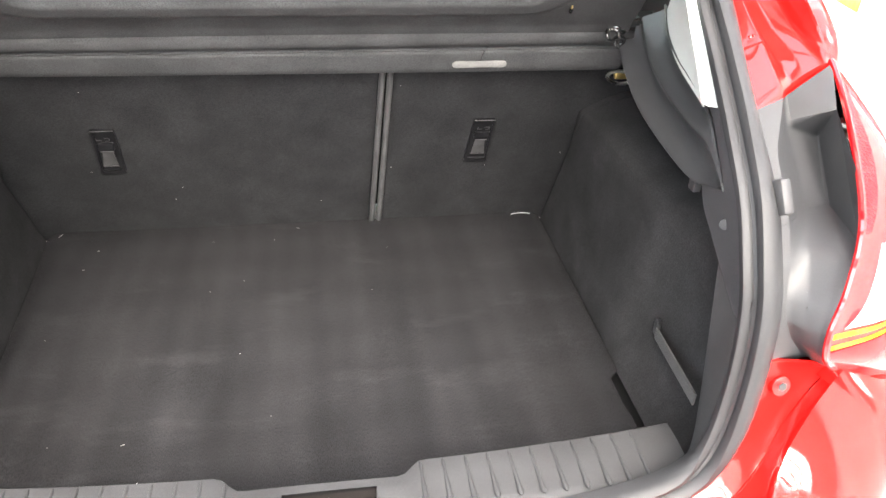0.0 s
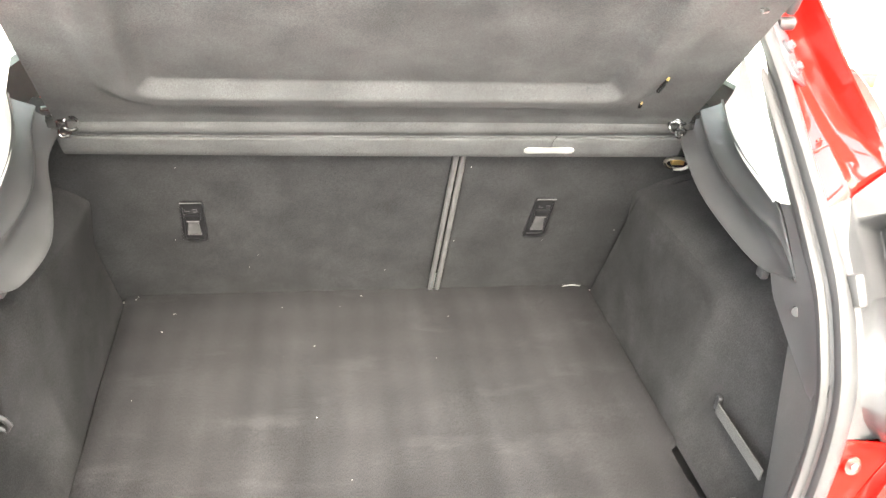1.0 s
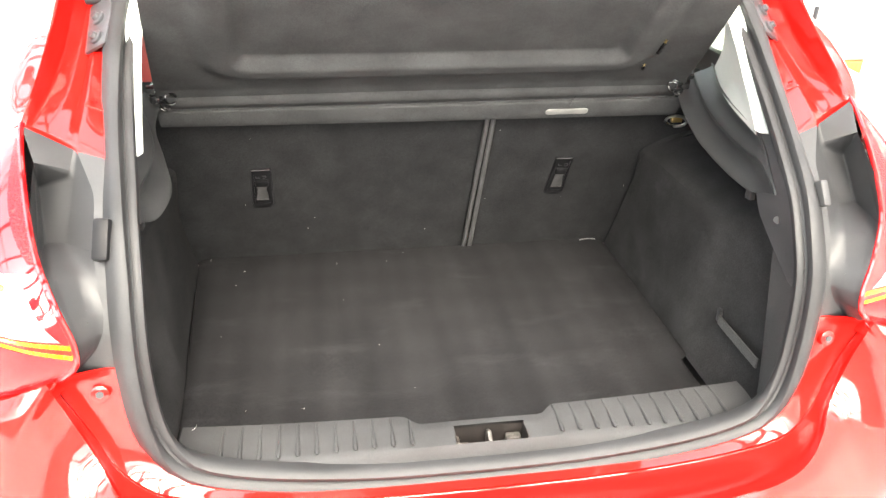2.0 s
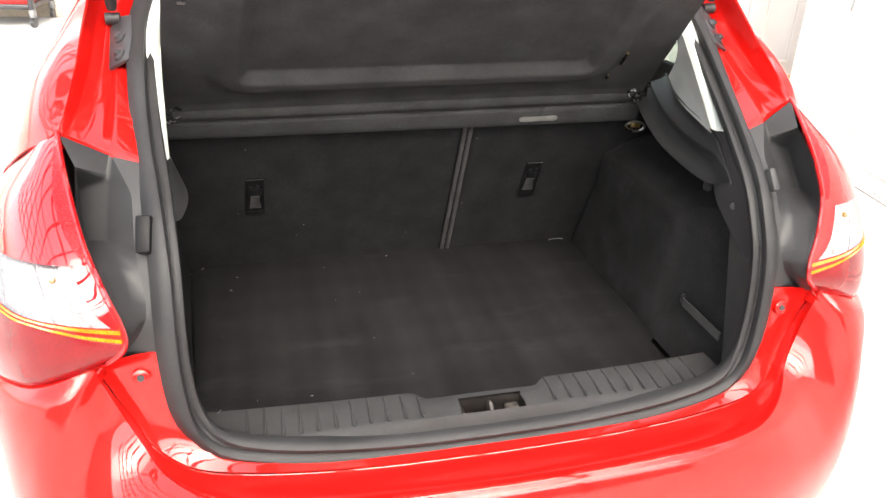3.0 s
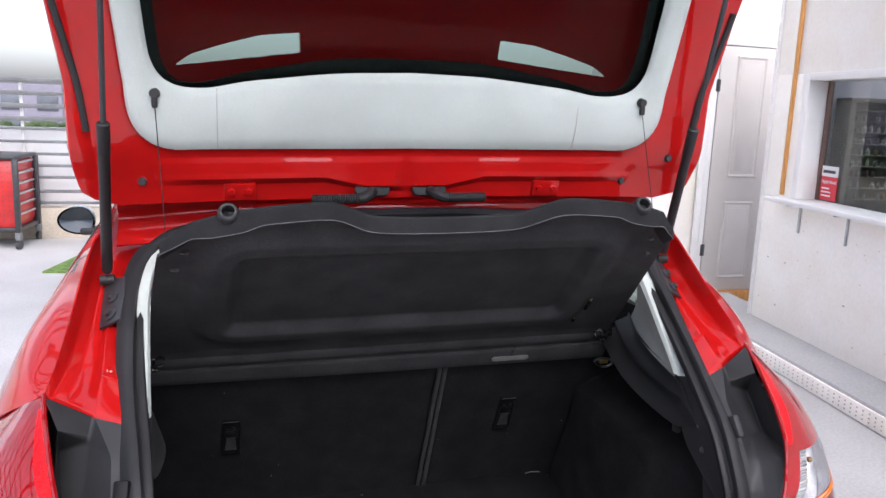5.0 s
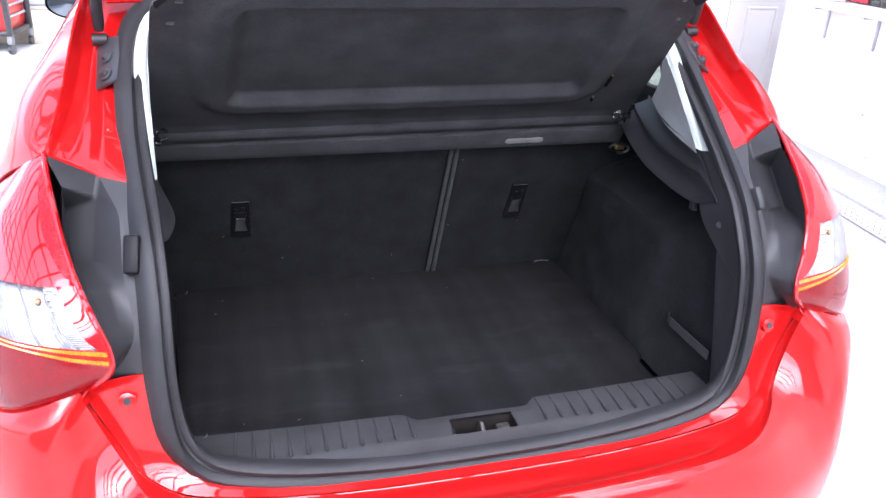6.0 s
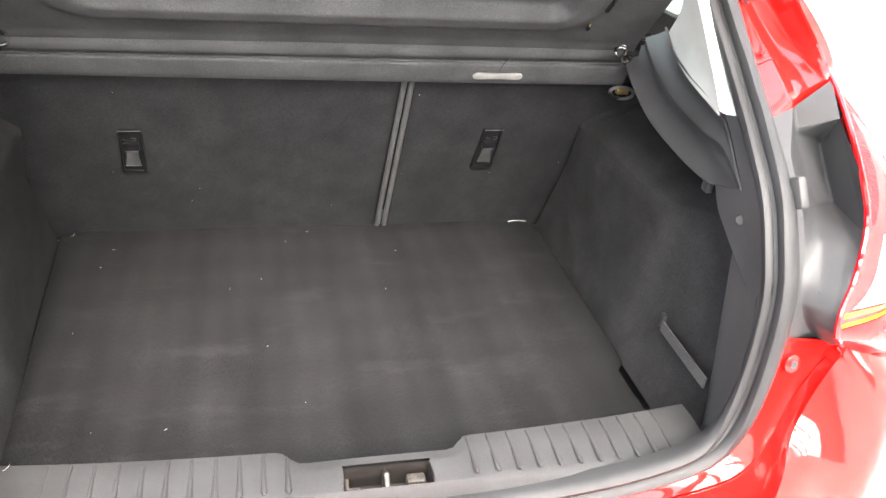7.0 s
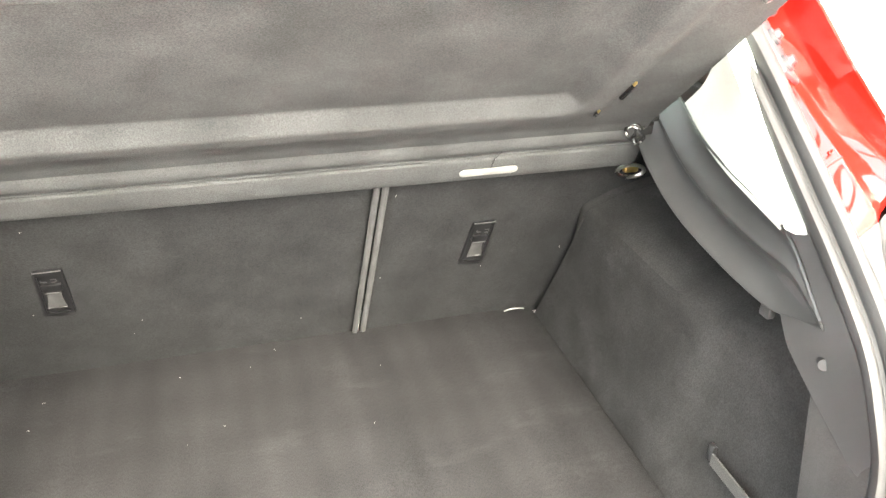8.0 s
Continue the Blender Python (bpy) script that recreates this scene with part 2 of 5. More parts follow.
def patch(curves, nu, nv):
    """A smooth grid through curves with the same number of knots."""
    rows = np.array([ck(c, nu) for c in curves])
    return np.stack([ck(rows[:, k], nv) for k in range(nu)], 1)


def facet(curves, nu, nv, soft=0.3):
    """As patch, but with the creases along the curves kept crisp."""
    c = np.array(curves, float)
    u, v = np.linspace(0, c.shape[1] - 1, nu), np.linspace(0, c.shape[0] - 1, nv)
    rows = np.stack([np.stack([np.interp(u, range(c.shape[1]), r[:, k]) for k in range(3)], 1) for r in c])
    lin = np.stack([np.stack([np.interp(v, range(c.shape[0]), rows[:, q, k]) for k in range(3)], 1) for q in range(nu)], 1)
    return (1 - soft) * lin + soft * patch(curves, nu, nv)


def flip(grid):
    g2 = np.array(grid, float).copy()
    g2[..., 0] *= -1
    return g2[:, ::-1]


VIEWED_FROM = Vector((0, -2.2, 1.7))


def sheet(grid, thick=0.0, skip=None, wrap=False):
    """A grid of points as a skin; its thickness lies behind the side that faces the open rear of the car."""
    grid = np.array(grid, float)
    bm = bmesh.new()
    vs = [[bm.verts.new(p) for p in row] for row in grid]
    nr, nc = len(vs), len(vs[0])
    for i in range(nr if wrap else nr - 1):
        for j in range(nc - 1):
            if skip and skip(i, j):
                continue
            bm.faces.new((vs[i][j], vs[i][j + 1], vs[(i + 1) % nr][j + 1], vs[(i + 1) % nr][j]))
    bmesh.ops.remove_doubles(bm, verts=bm.verts, dist=1e-5)
    bmesh.ops.delete(bm, geom=[v for v in bm.verts if not v.link_faces], context="VERTS")
    bmesh.ops.recalc_face_normals(bm, faces=bm.faces)
    if thick:
        bm.normal_update()
        facing = sum(f.normal.dot((VIEWED_FROM - f.calc_center_median()).normalized()) * f.calc_area() for f in bm.faces)
        if facing < 0:
            bmesh.ops.reverse_faces(bm, faces=bm.faces[:])
            bm.normal_update()
        front = bm.faces[:]
        rim = [e for e in bm.edges if e.is_boundary]
        twin = {v: bm.verts.new(v.co - v.normal * thick) for v in bm.verts[:]}
        for f in front:
            bm.faces.new([twin[v] for v in reversed(f.verts)])
        for e in rim:
            a, c = e.verts
            bm.faces.new((a, c, twin[c], twin[a]))
        bmesh.ops.recalc_face_normals(bm, faces=bm.faces)
    return bm


def box(sx, sy, sz, at=(0, 0, 0), bevel=0.0, turn=None):
    bm = bmesh.new()
    bmesh.ops.create_cube(bm, size=1.0)
    bmesh.ops.scale(bm, vec=(sx, sy, sz), verts=bm.verts)
    if bevel:
        bmesh.ops.bevel(bm, geom=bm.edges[:], offset=min(bevel, 0.45 * min(sx, sy, sz)), segments=2, affect="EDGES", profile=0.5)
    if turn is not None:
        bmesh.ops.transform(bm, matrix=turn, verts=bm.verts)
    bmesh.ops.translate(bm, vec=at, verts=bm.verts)
    return bm


def tube(pts, r, sides=10, closed=False, ends=True):
    pts = [Vector(p) for p in pts]
    n = len(pts)
    rs = r if hasattr(r, "__len__") else [r] * n
    bm = bmesh.new()
    rings = []
    prev = None
    for i, p in enumerate(pts):
        a = pts[(i - 1) % n] if closed or i else pts[0]
        b = pts[(i + 1) % n] if closed or i < n - 1 else pts[-1]
        t = (b - a).normalized()
        ref = prev if prev is not None else (Vector((0, 0, 1)) if abs(t.z) < 0.9 else Vector((1, 0, 0)))
        u = (ref - ref.dot(t) * t).normalized()
        prev = u
        w = t.cross(u)
        rings.append([bm.verts.new(p + rs[i] * (math.cos(2 * math.pi * k / sides) * u + math.sin(2 * math.pi * k / sides) * w)) for k in range(sides)])
    for i in range(n if closed else n - 1):
        for k in range(sides):
            bm.faces.new((rings[i][k], rings[i][(k + 1) % sides], rings[(i + 1) % n][(k + 1) % sides], rings[(i + 1) % n][k]))
    if ends and not closed:
        bm.faces.new(rings[0][::-1])
        bm.faces.new(rings[-1])
    bmesh.ops.recalc_face_normals(bm, faces=bm.faces)
    return bm


def prism(poly, depth, m=None, bevel=0.0):
    """A flat outline in x, y drawn out along z."""
    bm = bmesh.new()
    f = bm.faces.new([bm.verts.new((x, y, 0)) for x, y in poly])
    r = bmesh.ops.extrude_face_region(bm, geom=[f])
    bmesh.ops.translate(bm, vec=(0, 0, depth), verts=[v for v in r["geom"] if isinstance(v, bmesh.types.BMVert)])
    bmesh.ops.recalc_face_normals(bm, faces=bm.faces)
    if bevel:
        bmesh.ops.bevel(bm, geom=bm.edges[:], offset=bevel, segments=2, affect="EDGES", profile=0.5)
    if m is not None:
        bmesh.ops.transform(bm, matrix=m, verts=bm.verts)
    return bm


def lathe(profile, at, axis, sides=32):
    """A profile of (radius, height) turned about an axis through a point."""
    axis = Vector(axis).normalized()
    u = axis.cross(Vector((1, 0, 0))).normalized()
    w = axis.cross(u)
    return sheet([[Vector(at) + axis * h + r * (math.cos(2 * math.pi * k / sides) * u + math.sin(2 * math.pi * k / sides) * w) for r, h in profile] for k in range(sides)], wrap=True)


def join(*bms):
    out = bmesh.new()
    for b in bms:
        me = bpy.data.meshes.new("t")
        b.to_mesh(me)
        b.free()
        out.from_mesh(me)
        bpy.data.meshes.remove(me)
    return out


def rounded(w, h, r, n=5):
    """The outline of a rounded rectangle about the origin."""
    out = []
    for cx, cy, a in ((w / 2 - r, h / 2 - r, 0), (-w / 2 + r, h / 2 - r, 90), (-w / 2 + r, -h / 2 + r, 180), (w / 2 - r, -h / 2 + r, 270)):
        out += [(cx + r * math.cos(radians(a + 90 * k / n)), cy + r * math.sin(radians(a + 90 * k / n))) for k in range(n + 1)]
    return out


def part(name, bm, material, parent=None, label="", smooth=35):
    me = bpy.data.meshes.new(name)
    bm.to_mesh(me)
    bm.free()
    me.materials.append(material)
    ob = new(name, me)
    if smooth:
        me.polygons.foreach_set("use_smooth", [True] * len(me.polygons))
        me.set_sharp_from_angle(angle=radians(smooth))
    if parent is not None:
        ob.parent = parent
    if label:
        tagged(ob, label)
    return ob


def thing(name, label, category, m=None, group="", kind=""):
    ob = tagged(new(name), label, category, group, kind)
    ob.matrix_world = m if m is not None else Matrix()
    return ob

# ---- the car ----
car = thing("car", "glossy red hatchback with its tailgate raised, parked on pale concrete", "car", TIP)
def both(name, grid, material, parent, thick=0.0, label="", skip=None):
    """A part and its mirror image."""
    return [part(name, sheet(q, thick, skip), material, parent, label) for q in (grid, flip(grid))]


# rubber seal round the opening
HALF = [(0.0, -0.042, 0.655), (0.15, -0.042, 0.658), (0.28, -0.041, 0.669), (0.37, -0.038, 0.683), (0.43, -0.033, 0.700), (0.460, -0.026, 0.722), (0.477, -0.020, 0.755), (0.485, -0.016, 0.800),
        (0.488, -0.011, 0.870), (0.486, -0.003, 0.940), (0.486, 0.020, 0.990), (0.490, 0.060, 1.042), (0.498, 0.125, 1.088), (0.509, 0.200, 1.132), (0.518, 0.275, 1.178), (0.523, 0.360, 1.236), (0.520, 0.430, 1.285),
        (0.495, 0.480, 1.325), (0.42, 0.520, 1.355), (0.2, 0.545, 1.370), (0.0, 0.550, 1.373)]
loop = cr(HALF + [(-x, yy, z) for x, yy, z in HALF[-2:0:-1]] + [HALF[0]], 161)[:-1]


def ring(path, profile):
    """A profile (across, out) carried round the opening; up the sides it turns to face inwards."""
    rows = []
    n = len(path)
    for i in range(n):
        t = path[(i + 1) % n] - path[i - 1]
        t /= np.linalg.norm(t)
        out = np.array((0, -1.0, 0))
        out -= out @ t * t
        out /= np.linalg.norm(out)
        side = np.cross(t, out)
        turn = radians(52) * min(1.0, abs(side[0])) ** 2
        s2 = math.cos(turn) * side + math.sin(turn) * out
        o2 = math.cos(turn) * out - math.sin(turn) * side
        rows.append([path[i] + a * s2 + b2 * o2 for a, b2 in profile])
    return rows


arc = [(-0.018, -0.020), (-0.0205, -0.004), (-0.018, 0.006), (-0.012, 0.0105), (-0.0062, 0.0085), (-0.0035, 0.0030), (0.0005, 0.0025),
       (0.004, 0.009), (0.011, 0.012), (0.018, 0.008), (0.0215, -0.003), (0.020, -0.020)]
part("door_seal", sheet(ring(loop, arc), wrap=True), rubber, car, "dark grey rubber weatherstrip round the boot opening", smooth=50)

# red flange that carries the seal, and the red gutter up the rear pillars
CREASE = [(0.645, 0.215, 1.146), (0.631, 0.252, 1.187), (0.620, 0.320, 1.242), (0.611, 0.385, 1.298), (0.597, 0.450, 1.352), (0.575, 0.570, 1.405)]
GUT_IN = [(0.505, 0.148, 1.108), (0.514, 0.225, 1.150), (0.524, 0.305, 1.195), (0.527, 0.385, 1.246), (0.522, 0.450, 1.296), (0.495, 0.530, 1.350)]
CREASE = [(0.648, 0.218, 1.122)] + CREASE
GUT_IN = [(0.512, 0.130, 1.085)] + GUT_IN
SINK = (0.25, 0.15, 0.75, 1.0, 1.0, 0.85, 0.6)
SHELVE = (0.0, 0.0, 0.006, 0.030, 0.046, 0.046, 0.030)


def gutter_row(k, deep):
    """A line up the pillar: k across from the seal to the outer crease, sunk by deep; the flange itself sinks towards the top."""
    out = []
    for p, r, w, sh in zip(GUT_IN, CREASE, SINK, SHELVE):
        d = max(deep * w, sh * min(1.0, k / 0.15, (1.0 - k) / 0.04))
        out.append((p[0] + (r[0] - p[0]) * k, p[1] + (r[1] - p[1]) * k + d, p[2] + (r[2] - p[2]) * k - 0.25 * d))
    return out


both("pillar_gutter", facet([gutter_row(k, d) for k, d in ((0.0, 0.0), (0.16, 0.001), (0.42, 0.004), (0.47, 0.020), (0.58, 0.052), (0.76, 0.062), (0.92, 0.050), (0.97, 0.018), (1.0, 0.0))], 37, 49, 0.45), paint, car, 0.003)
for sx in (1, -1):
    q = [Vector((sx * p[0], p[1] - 0.0006, p[2] + 0.0006)) for p in (gutter_row(0.18, 0.001)[2], gutter_row(0.42, 0.004)[2])]
    part("flange_seam", tube([q[0], q[0].lerp(q[1], 0.5), q[1]], 0.0016, 6), paint, car)
    for k in (0.55, 0.72):
        c0 = q[0].lerp(q[1], k) + Vector((0, 0.010, 0.007))
        part("flange_hole", tube([c0, c0 + Vector((0, -0.002, 0.001))], [0.0022, 0.0018], 10), paint, car)
CREASE = CREASE[1:]
MID = [(0.714, 0.266, 1.103), (0.722, 0.320, 1.130), (0.722, 0.420, 1.175), (0.706, 0.600, 1.215), (0.690, 0.760, 1.240), (0.675, 0.950, 1.270)]
SHOULDER = [(0.758, 0.327, 1.064), (0.800, 0.420, 1.020), (0.822, 0.560, 0.990), (0.838, 0.720, 0.970), (0.848, 0.900, 0.958), (0.853, 1.100, 0.950)]
SIDE = [(0.799, 0.404, 1.024), (0.826, 0.470, 0.960), (0.850, 0.600, 0.900), (0.866, 0.740, 0.880), (0.874, 0.900, 0.870), (0.878, 1.100, 0.865)]
QP = patch([CREASE, [(0.5 * (a[0] + b[0]) + 0.006 * min(1, k), 0.5 * (a[1] + b[1]) - 0.004 * (k == 0), 0.5 * (a[2] + b[2]) + 0.012 * min(1, k)) for k, (a, b) in enumerate(zip(CREASE, MID))], MID, SHOULDER, SIDE], 26, 20)
for gq, col in ((QP, lambda j: j), (flip(QP), lambda j: 24 - j)):
    pane = lambda i, j: 2 <= i <= 12 and col(j) >= 15 + 0.35 * i
    part("quarter_panel", sheet(gq, 0.003, pane), paint, car)
    part("quarter_window", sheet(gq, 0.003, lambda i, j: not pane(i, j)), dark_glass, car).visible_shadow = False
    inner = gq.copy()
    inner[..., 0] *= 0.965
    inner[..., 2] -= 0.004
    part("quarter_lining", sheet(inner, 0.002, lambda i, j: i < 5 or pane(i, j)), plastic, car)

# black moulded pockets beside the tail lamps
PK = dict(i0=(0.505, 0.146, 1.108), i1=(0.498, 0.088, 1.062), i2=(0.492, 0.042, 1.012), s0=(0.566, 0.172, 1.118), s1=(0.536, 0.112, 1.076), s2=(0.533, 0.050, 1.018),
          r0=(0.646, 0.212, 1.145), a=(0.575, 0.164, 1.084), b=(0.612, 0.134, 1.119), c=(0.632, 0.180, 1.064), d=(0.580, 0.092, 1.013), e=(0.607, 0.092, 1.016), f=(0.587, 0.004, 1.018), m=(0.606, 0.058, 1.068))
PKF = ("i0 s0 s1 i1", "i1 s1 s2 i2", "s0 r0 b a", "s0 a s1", "a b c", "a c e d", "c b m f e", "s1 a d s2")
LOWER = [
    [PK["i2"], PK["s2"], PK["d"], PK["e"], PK["f"], (0.606, 0.012, 1.020)],
    [(0.488, 0.014, 0.985), (0.527, 0.021, 0.986), (0.552, 0.030, 0.996), (0.572, 0.010, 1.002), (0.574, -0.016, 0.996), (0.600, 0.010, 0.996)],
    [(0.486, -0.004, 0.950), (0.521, 0.001, 0.950), (0.538, -0.010, 0.955), (0.551, -0.026, 0.960), (0.558, -0.036, 0.960), (0.590, -0.010, 0.960)],
    [(0.488, -0.012, 0.925), (0.524, -0.007, 0.925), (0.536, -0.022, 0.926), (0.544, -0.036, 0.930), (0.549, -0.046, 0.930), (0.580, -0.030, 0.930)],
    [(0.490, -0.014, 0.900), (0.537, -0.006, 0.900), (0.545, -0.024, 0.900), (0.549, -0.040, 0.902), (0.552, -0.050, 0.905), (0.580, -0.035, 0.905)],
    [(0.492, -0.014, 0.872), (0.560, -0.002, 0.872), (0.566, -0.014, 0.873), (0.572, -0.026, 0.874), (0.578, -0.034, 0.876), (0.600, -0.020, 0.876)],
    [(0.492, -0.004, 0.862), (0.574, 0.004, 0.860), (0.576, 0.002, 0.860), (0.578, -0.004, 0.860), (0.582, -0.014, 0.862), (0.600, 0.000, 0.862)],
]
for sx in (1, -1):
    lo = facet(LOWER, 36, 49, 0.45)
    # the flange takes a paler plastic than the pocket, painting in its brighter lighting
    for nm, faces, cols, material, label in (("lamp_pocket", PKF[2:], slice(7, 36), plastic, "matt black moulded plastic pocket beside the tail lamp"), ("pocket_flange", PKF[:2], slice(0, 8), plastic_grey, "flat plastic flange between the seal and the pocket, coloured lighter as if lit")):
        bm = bmesh.new()
        vv = {}
        for names in faces:
            keys = names.split() if sx > 0 else names.split()[::-1]
            for k in keys:
                if k not in vv:
                    vv[k] = bm.verts.new((sx * PK[k][0], PK[k][1], PK[k][2]))
            bm.faces.new([vv[k] for k in keys])
        bmesh.ops.bevel(bm, geom=[e for e in bm.edges if not e.is_boundary], offset=0.006, segments=3, affect="EDGES", profile=0.5)
        q = lo[:, cols]
        part(nm, join(bm, sheet(q if sx > 0 else flip(q))), material, car, label, smooth=30)
    marks = join(*[box(0.010 + 0.004 * (k % 2), 0.0012, 0.003, (sx * (0.548 - 0.004 * k), 0.012 - 0.012 * k, 0.976 - 0.014 * k), 0, pose(0, 0, 0, 0, -sx * 20, sx * 40)) for k in range(3)])
    part("moulded_marks", marks, plastic_grey, car)
for sx in (1, -1):
    wd, hh, up_, mat_ = (0.014, 0.040, 0.012, plastic_grey) if sx > 0 else (0.022, 0.056, 0.0, handle_black)
    part("rubber_stop", box(wd, 0.030, hh, (sx * 0.515, 0.046 + 0.8 * up_, 1.036 + up_), 0.004, pose(0, 0, 0, -32, 0, sx * 8)), mat_, car)

    part("body_edge", tube(cr([(sx * 0.500, 0.066, 1.050), (sx * 0.498, 0.020, 1.000), (sx * 0.496, -0.006, 0.955), (sx * 0.498, -0.014, 0.900), (sx * 0.500, -0.016, 0.866)], 24), 0.0045, 8), paint, car)

# tail lamps
LAMP = [
    [(0.636, 0.245, 1.152), (0.670, 0.265, 1.134), (0.703, 0.302, 1.106), (0.743, 0.358, 1.072), (0.786, 0.437, 1.030)],
    [(0.646, 0.212, 1.145), (0.682, 0.232, 1.125), (0.717, 0.268, 1.098), (0.757, 0.325, 1.064), (0.800, 0.405, 1.022)],
    [(0.620, 0.102, 1.091), (0.670, 0.112, 1.082), (0.728, 0.165, 1.060), (0.777, 0.250, 1.026), (0.812, 0.385, 0.988)],
    [(0.592, 0.014, 1.036), (0.650, 0.022, 1.026), (0.722, 0.080, 1.004), (0.782, 0.185, 0.975), (0.818, 0.355, 0.946)],
    [(0.567, -0.028, 0.980), (0.632, -0.026, 0.970), (0.715, 0.032, 0.946), (0.784, 0.145, 0.920), (0.822, 0.335, 0.900)],
    [(0.550, -0.045, 0.936), (0.622, -0.044, 0.926), (0.710, 0.006, 0.900), (0.786, 0.122, 0.874), (0.824, 0.325, 0.860)],
    [(0.551, -0.051, 0.905), (0.624, -0.047, 0.892), (0.710, 0.000, 0.864), (0.786, 0.116, 0.838), (0.824, 0.322, 0.828)],
    [(0.580, -0.036, 0.876), (0.645, -0.030, 0.853), (0.714, 0.010, 0.827), (0.786, 0.120, 0.805), (0.822, 0.322, 0.800)],
    [(0.578, -0.014, 0.866), (0.632, -0.010, 0.840), (0.690, 0.030, 0.813), (0.756, 0.130, 0.794), (0.790, 0.322, 0.790)],
]
lampgrid = patch(LAMP, 129, 257)


def lens_at(u, v):
    """A place on the lamp: u across from the rim, v down from the top, both in knots."""
    a, d = min(max(u, 0), 3.999) * 32, min(max(v, 0), 7.999) * 32
    i, j, f, h = int(d), int(a), d % 1, a % 1
    return (1 - f) * ((1 - h) * lampgrid[i, j] + h * lampgrid[i, j + 1]) + f * ((1 - h) * lampgrid[i + 1, j] + h * lampgrid[i + 1, j + 1])


def lens_in(u, v, depth):
    n = np.cross(lens_at(u + 0.05, v) - lens_at(u - 0.05, v), lens_at(u, v + 0.05) - lens_at(u, v - 0.05))
    n /= np.linalg.norm(n)
    return lens_at(u, v) + n * depth * (1 if n[1] > 0 else -1)


clear_top = lambda u: 3.32 - 0.12 * u - 0.04 * u * u
clear_low = lambda u: max(5.04 - 0.5 * u, 3.85)
amber_low = lambda u: max(5.78 - 0.93 * u + 0.06 * u * u, clear_low(u) + 0.22)
clear_in = lambda t: 0.46 - 0.06 * t - 0.22 * t ** 4


def lens_band(u_of, v_of, nu, nv, depth=None):
    out = []
    for t in np.linspace(0, 1, nv):
        row = []
        for w in np.linspace(0, 1, nu):
            u = u_of(t, w)
            row.append(lens_in(u, v_of(u, t), depth(t, w)) if depth else lens_at(u, v_of(u, t)))
        out.append(row)
    return out


def mirror_x(grid, sx):
    return np.array(grid) if sx > 0 else flip(grid)


span = lambda t, w: 4 * w
mid_v = lambda u, t: clear_top(u) + (clear_low(u) - clear_top(u)) * t
clear_u = lambda t, w: clear_in(t) + (4 - clear_in(t)) * w
for sx in (1, -1):
    lamp = tagged(new("tail_lamp"), "wraparound tail lamp with red, clear and amber lenses")
    lamp.parent = car
    part("red_lens", sheet(mirror_x(lens_band(span, lambda u, t: clear_top(u) * t, 33, 33), sx), 0.004), lamp_red, lamp)
    part("red_margin", sheet(mirror_x(lens_band(lambda t, w: clear_in(t) * w, mid_v, 7, 17), sx), 0.004), lamp_red, lamp)
    part("lower_lens", sheet(mirror_x(lens_band(span, lambda u, t: amber_low(u) + (8 - amber_low(u)) * t, 33, 17), sx), 0.004), lamp_deep, lamp, "deep red lower lens")
    strip = lambda u, t: clear_low(u) + (amber_low(u) - clear_low(u)) * t
    part("strip_band", sheet(mirror_x(lens_band(span, strip, 81, 9, lambda t, w: 0.002), sx), 0.002), lamp_orange, lamp, "red-orange indicator band")
    for t0, t1 in ((0.10, 0.34), (0.66, 0.90)):
        part("amber_teeth", sheet(mirror_x(lens_band(span, lambda u, t: strip(u, t0 + (t1 - t0) * t), 161, 5, lambda t, w: -0.0008 + 0.0022 * (int(w * 160) % 2)), sx), 0.001), lamp_amber, lamp, "row of amber lens teeth", smooth=20)
    part("reflex_strip", sheet(mirror_x(lens_band(lambda t, w: 0.03 + (0.42 - 0.25 * abs(2 * t - 1) ** 2) * w, lambda u, t: 1.25 + (clear_top(u) - 1.4) * t, 7, 25, lambda t, w: -0.0012), sx), 0.001), lamp_reflex, lamp, "bright red honeycomb reflex lens")
    part("clear_lens", sheet(mirror_x(lens_band(clear_u, mid_v, 33, 13), sx)), lens_clear, lamp)
    part("reflector", sheet(mirror_x(lens_band(clear_u, lambda u, t: mid_v(u, -0.04 + 1.18 * t), 121, 25, lambda t, w: 0.010 + 0.0016 * (int(w * 120) % 2) + 0.004 * math.sin(w * 5) + 0.003 * math.sin(t * 4)), sx)), lamp_chrome, lamp, smooth=15)
    part("bright_strip", sheet(mirror_x(lens_band(lambda t, w: clear_in(t) + 0.02 + 0.30 * w, mid_v, 9, 49, lambda t, w: 0.0045 + 0.0022 * (int(t * 48) % 2)), sx), 0.001), lamp_bright, lamp, "stepped bright reflector strip", smooth=15)
    bc = Vector(lens_in(1.05, 3.45, 0.0115))
    bc.x *= sx
    part("bulb", tube([bc + Vector((0, k, -k * 0.3)) for k in (0.004, 0.0, -0.002, -0.003)], [0.0050, 0.0048, 0.0035, 0.001], 12), bulb_amber, lamp)
    edge = [Vector((sx * p[0], p[1], p[2])) for p in lampgrid[30:228:4, 0]]
    part("rim", tube(edge, 0.0042, 8), lamp_red, lamp)
    seam = lampgrid[32, ::4]
    gap = [[(sx * (p[0] - 0.006), p[1] + dy, p[2] - 0.009 + dz) for p in seam] for dy, dz in ((-0.03, -0.006), (0.0, 0.0), (0.05, 0.004))]
    part("lamp_gasket", sheet(gap), paint, lamp)

